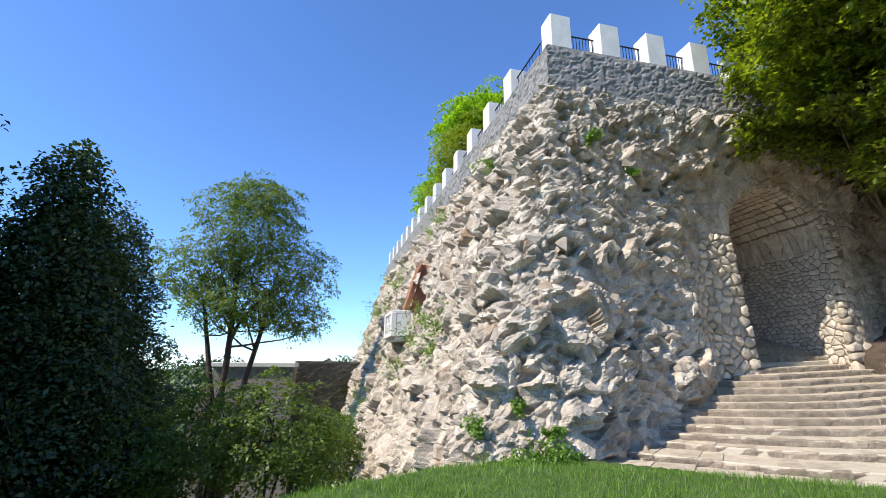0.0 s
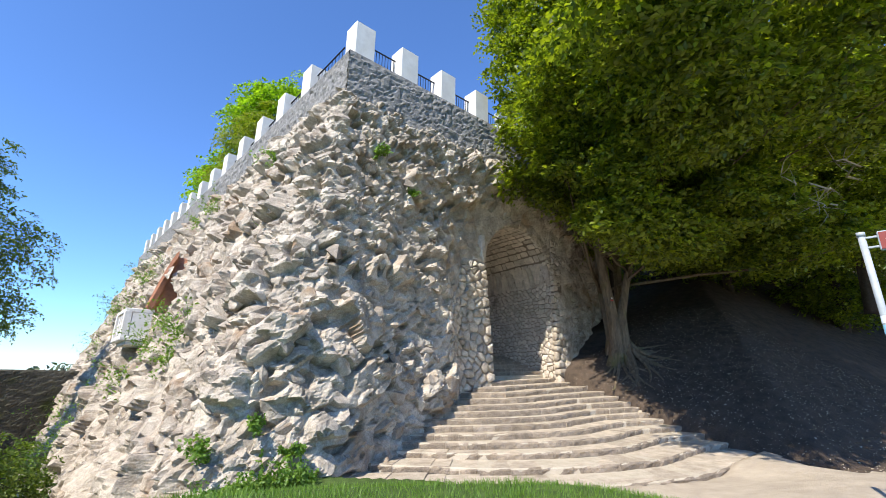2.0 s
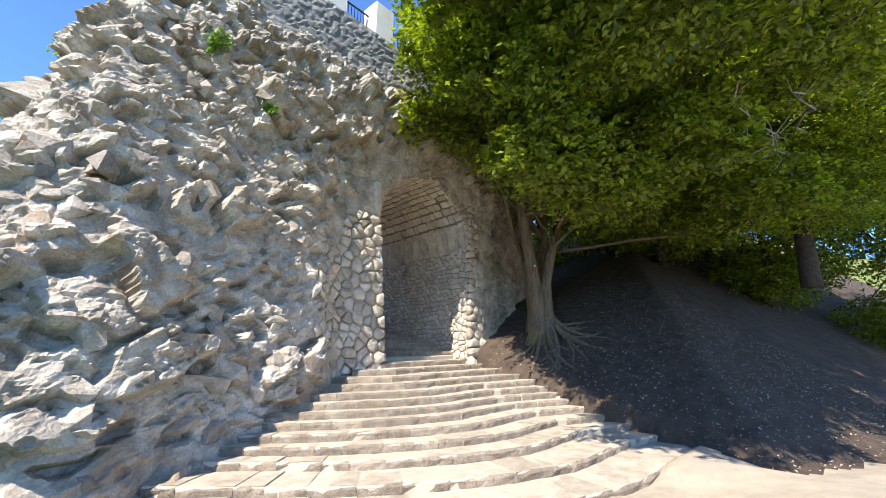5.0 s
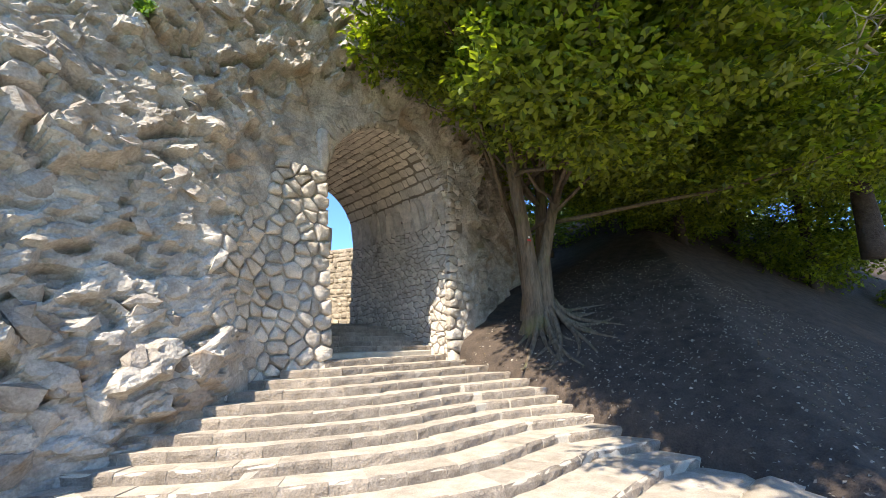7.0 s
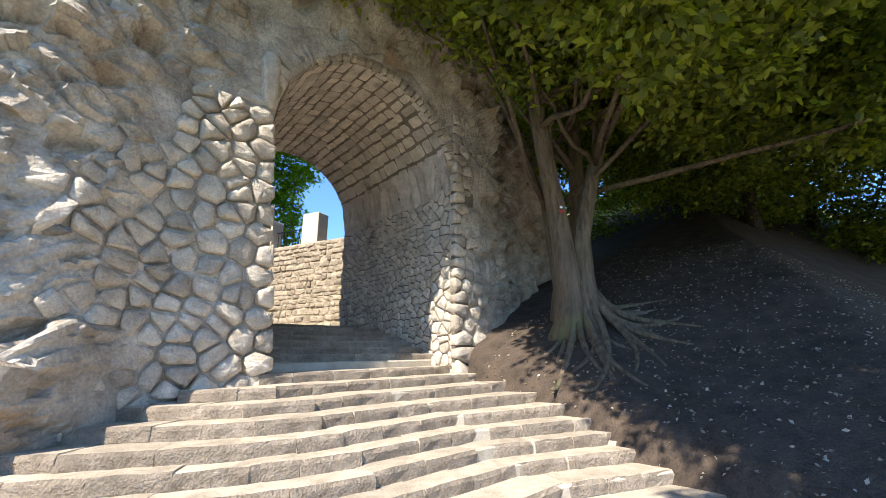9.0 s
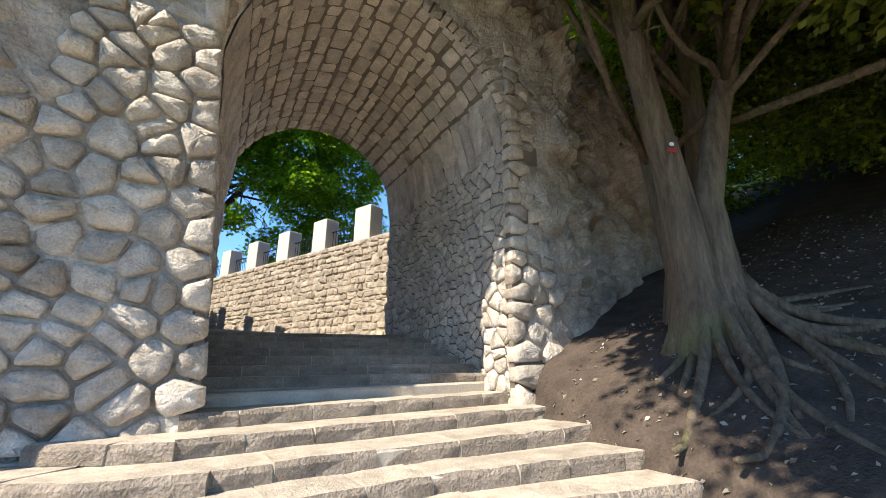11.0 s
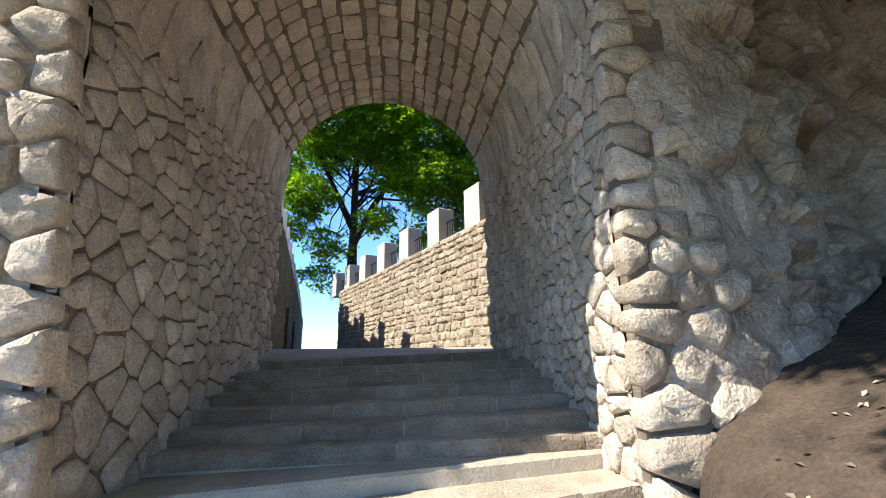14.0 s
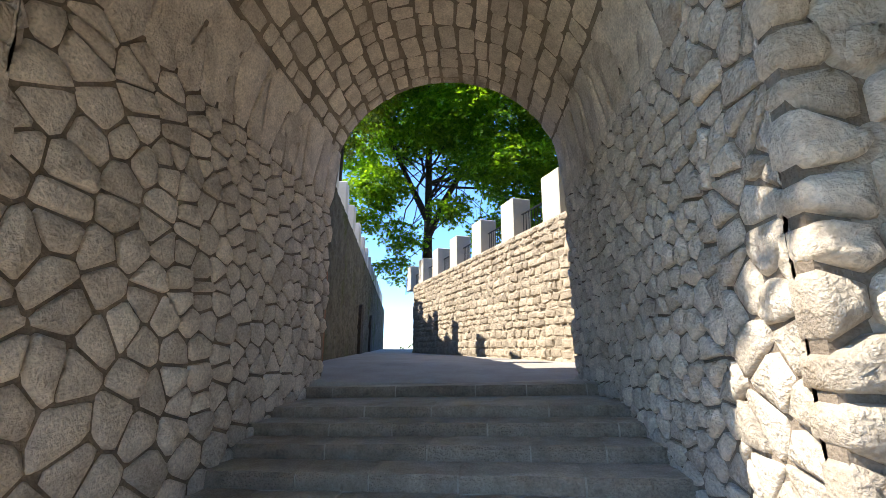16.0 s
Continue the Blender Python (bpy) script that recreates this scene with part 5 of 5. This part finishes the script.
def ground_z(x, y):
    """Height of the ground's surface at a place."""
    i = min(max(int(np.searchsorted(gx, x)) - 1, 0), nxg - 2)
    j = min(max(int(np.searchsorted(gy, y)) - 1, 0), nyg - 2)
    a, b = (x - gx[i]) / (gx[i + 1] - gx[i]), (y - gy[j]) / (gy[j + 1] - gy[j])
    return float((GZ[j, i] * (1 - a) + GZ[j, i + 1] * a) * (1 - b) + (GZ[j + 1, i] * (1 - a) + GZ[j + 1, i + 1] * a) * b)


for i in range(30):
    a = radians(-175 + 215 * i / 29 + r_p.uniform(-6, 6))
    L = r_p.uniform(0.9, 2.6)
    pts, rad = [], []
    bend = r_p.normal(0, 0.35)
    for q in range(9):
        t = q / 8
        d = 0.30 + L * t
        x, y = TB[0] + 0.15 + math.cos(a + bend * t) * d, TB[1] + math.sin(a + bend * t) * d
        pts.append((x - TB[0], y - TB[1], max(ground_z(x, y), Z0 - 0.5) + 0.05 + 0.75 * (1 - t) ** 5 - 0.06 * t - TB[2]))
        rad.append(0.085 * (1 - 0.8 * t) + 0.012)
    child("root", mesh_from("root", *tube_data(pts, rad, 7, 0.12, i), BARK, True), hornbeam)
for i in range(22):
    a = 2 * math.pi * i / 22 + r_p.uniform(-0.1, 0.1)
    ox = 0.12 if math.cos(a) > 0 else 0.0
    pts = [(ox + math.cos(a) * q[0] * (1.35 if math.cos(a) > 0 else 1.0), -0.05 + math.sin(a) * q[0] * 0.8, q[1]) for q in ((0.78, -0.25), (0.52, 0.2), (0.40, 0.6), (0.31, 1.1), (0.24, 1.6))]
    child("buttress_rib", mesh_from("buttress_rib", *tube_data(pts, [0.10, 0.11, 0.095, 0.07, 0.03], 7, 0.15, i + 50), BARK, True), hornbeam)

# fallen leaves and twigs on the bare slope
pts, nrm = [], []
while len(pts) < 3200:
    x, y = r_p.uniform(14.5, 27), r_p.uniform(0.5, 12.2)
    h, e = hill(np.array(x), np.array(y))
    if e > -0.1:
        pts.append((x, y, ground_z(x, y) + 0.015))
        nrm.append((-0.25, 0.1, 1))
leaf_cloud("leaf_litter", pts, nrm, 1, 0.02, 0.075, DRYLEAF, None, 0, 0.02, 19, "scattered pale dry leaves on the shaded slope", "stuff")["category"] = "leaf litter"

# lawn
V, F = [], []
blades = 0
while blades < 42000:
    x, y = r_p.uniform(-3.5, 9.6), r_p.uniform(1.5, 10.4)
    crest = float(np.interp(x, [-6, -2, 0, 2, 4, 6, 8, 10], [1.0, 4.4, 6.4, 7.3, 6.9, 5.8, 4.2, 2.2]))
    if y > crest + 2.4 or (x > 7.8 and r_p.random() < (x - 7.6) * 0.9):
        continue
    z = ground_z(x, y)
    h = r_p.uniform(0.03, 0.10) * (1 + 0.6 * max(0, math.sin(x * 2.3 + 1.7 * math.sin(y * 1.9))))
    a, w = r_p.uniform(0, 6.28), 0.006
    lx, ly = r_p.normal(0, 0.35) * h, r_p.normal(0, 0.35) * h
    o = len(V)
    V += [(x - w * math.cos(a), y - w * math.sin(a), z - 0.01), (x + w * math.cos(a), y + w * math.sin(a), z - 0.01), (x + lx, y + ly, z + h)]
    F.append((o, o + 1, o + 2))
    blades += 1
tagged(new("lawn_grass", mesh_from("lawn_grass", V, F, BLADE)), "short green lawn grass with clover", "grass", kind="stuff")


def herb(name, x, y, z, size, leaves, leaf, mat, label, group, seed, up=(0, 0, 1)):
    """A low leafy plant: stems and leaves."""
    root = new(name)
    root.location = (x, y, z)
    r = np.random.default_rng(seed)
    chunks, tips = [], []
    n = 9
    upv = Vector(up).normalized()
    for i in range(n):
        d = (upv * r.uniform(0.6, 1.0) + Vector(r.normal(0, 0.5, 3))) * size
        p, q = limb((0, 0, 0), tuple(d), 0.008, 0.003, seed * 13 + i, n=5)
        chunks.append(tube_data(p, q, 4))
        tips += [p[2], p[3], p[4]]
    child("stems", mesh_from("stems", *joined(chunks), HERB), root)
    leaf_cloud("foliage", np.array([tuple(t) for t in tips]), r.normal(0, 0.6, (len(tips), 3)) + np.array([0, -0.3, 0.8]), leaves, size * 0.45, leaf, mat, root, 0.3, 0.2, seed)
    return tagged(root, label, "plant", group)


for i in range(20):
    x = 1.9 + 4.9 * (i + r_p.random()) / 26
    y = 10.25 - 0.09 * abs(6.5 - x) ** 1.2 + r_p.normal(0, 0.2) - 0.35
    herb("herb", x, y, ground_z(x, y) - 0.03, r_p.uniform(0.16, 0.34), 9, 0.09, HERB, "leafy green herbs at the foot of the rock wall", "herbs at the wall foot", 200 + i)
wall_plants = [(-0.4, 0.45, 0.28), (-1.1, -0.1, 0.25), (0.5, -0.2, 0.4), (-1.6, 8.6, 0.3), (-3.2, 7.6, 0.22), (5.0, 2.6, 0.7), (6.2, 1.9, 0.6), (9.5, 2.2, 0.9), (10.5, 1.0, 1.0), (8.8, 3.2, 0.7), (11.2, 9.2, 0.8), (12.4, 8.6, 0.6), (5.2, 9.4, 0.4), (3.6, 9.0, 0.4), (22, 6.8, 1.1), (25, 6.0, 1.2), (28, 5.2, 1.3), (20, 7.4, 0.9), (20, -1.4, 1.4), (22, -2.6, 1.5), (24, -3.8, 1.6), (18, -3.0, 1.4), (26, -5.5, 1.6), (30, 3.0, 1.2)]
for i, (u, z, size) in enumerate(wall_plants):
    x, y, nx, ny = (float(q) for q in wall_point(np.array(u), np.array(z)))
    herb("wall_plant", x + nx * 0.15, y + ny * 0.15, z, size, 12, 0.10 + 0.02 * size, HERB, "yellow-green plants rooted in the wall joints", "plants on the wall", 300 + i, (nx * 0.6, ny * 0.6, 0.5))


# trail mark on the hornbeam
mark = Matrix.Translation((-0.62, -0.20, 2.75)) @ Vector((-0.62, -0.78, 0.1)).to_track_quat("Z", "Y").to_matrix().to_4x4()
bm = bmesh.new()
bmesh.ops.create_circle(bm, cap_ends=True, radius=0.035, segments=12, matrix=mark @ pose(0, 0.05, 0.012))
part("trail_mark", bm, SIGNWHITE, hornbeam, "white painted dot")
bm = bmesh.new()
box(bm, (0.13, 0.05, 0.01), mark @ pose(0, -0.05, 0.0, 0, 0, -14))
part("trail_mark", bm, plain("red_trail_paint", (0.45, 0.03, 0.03), 0.7), hornbeam, "red painted bar")
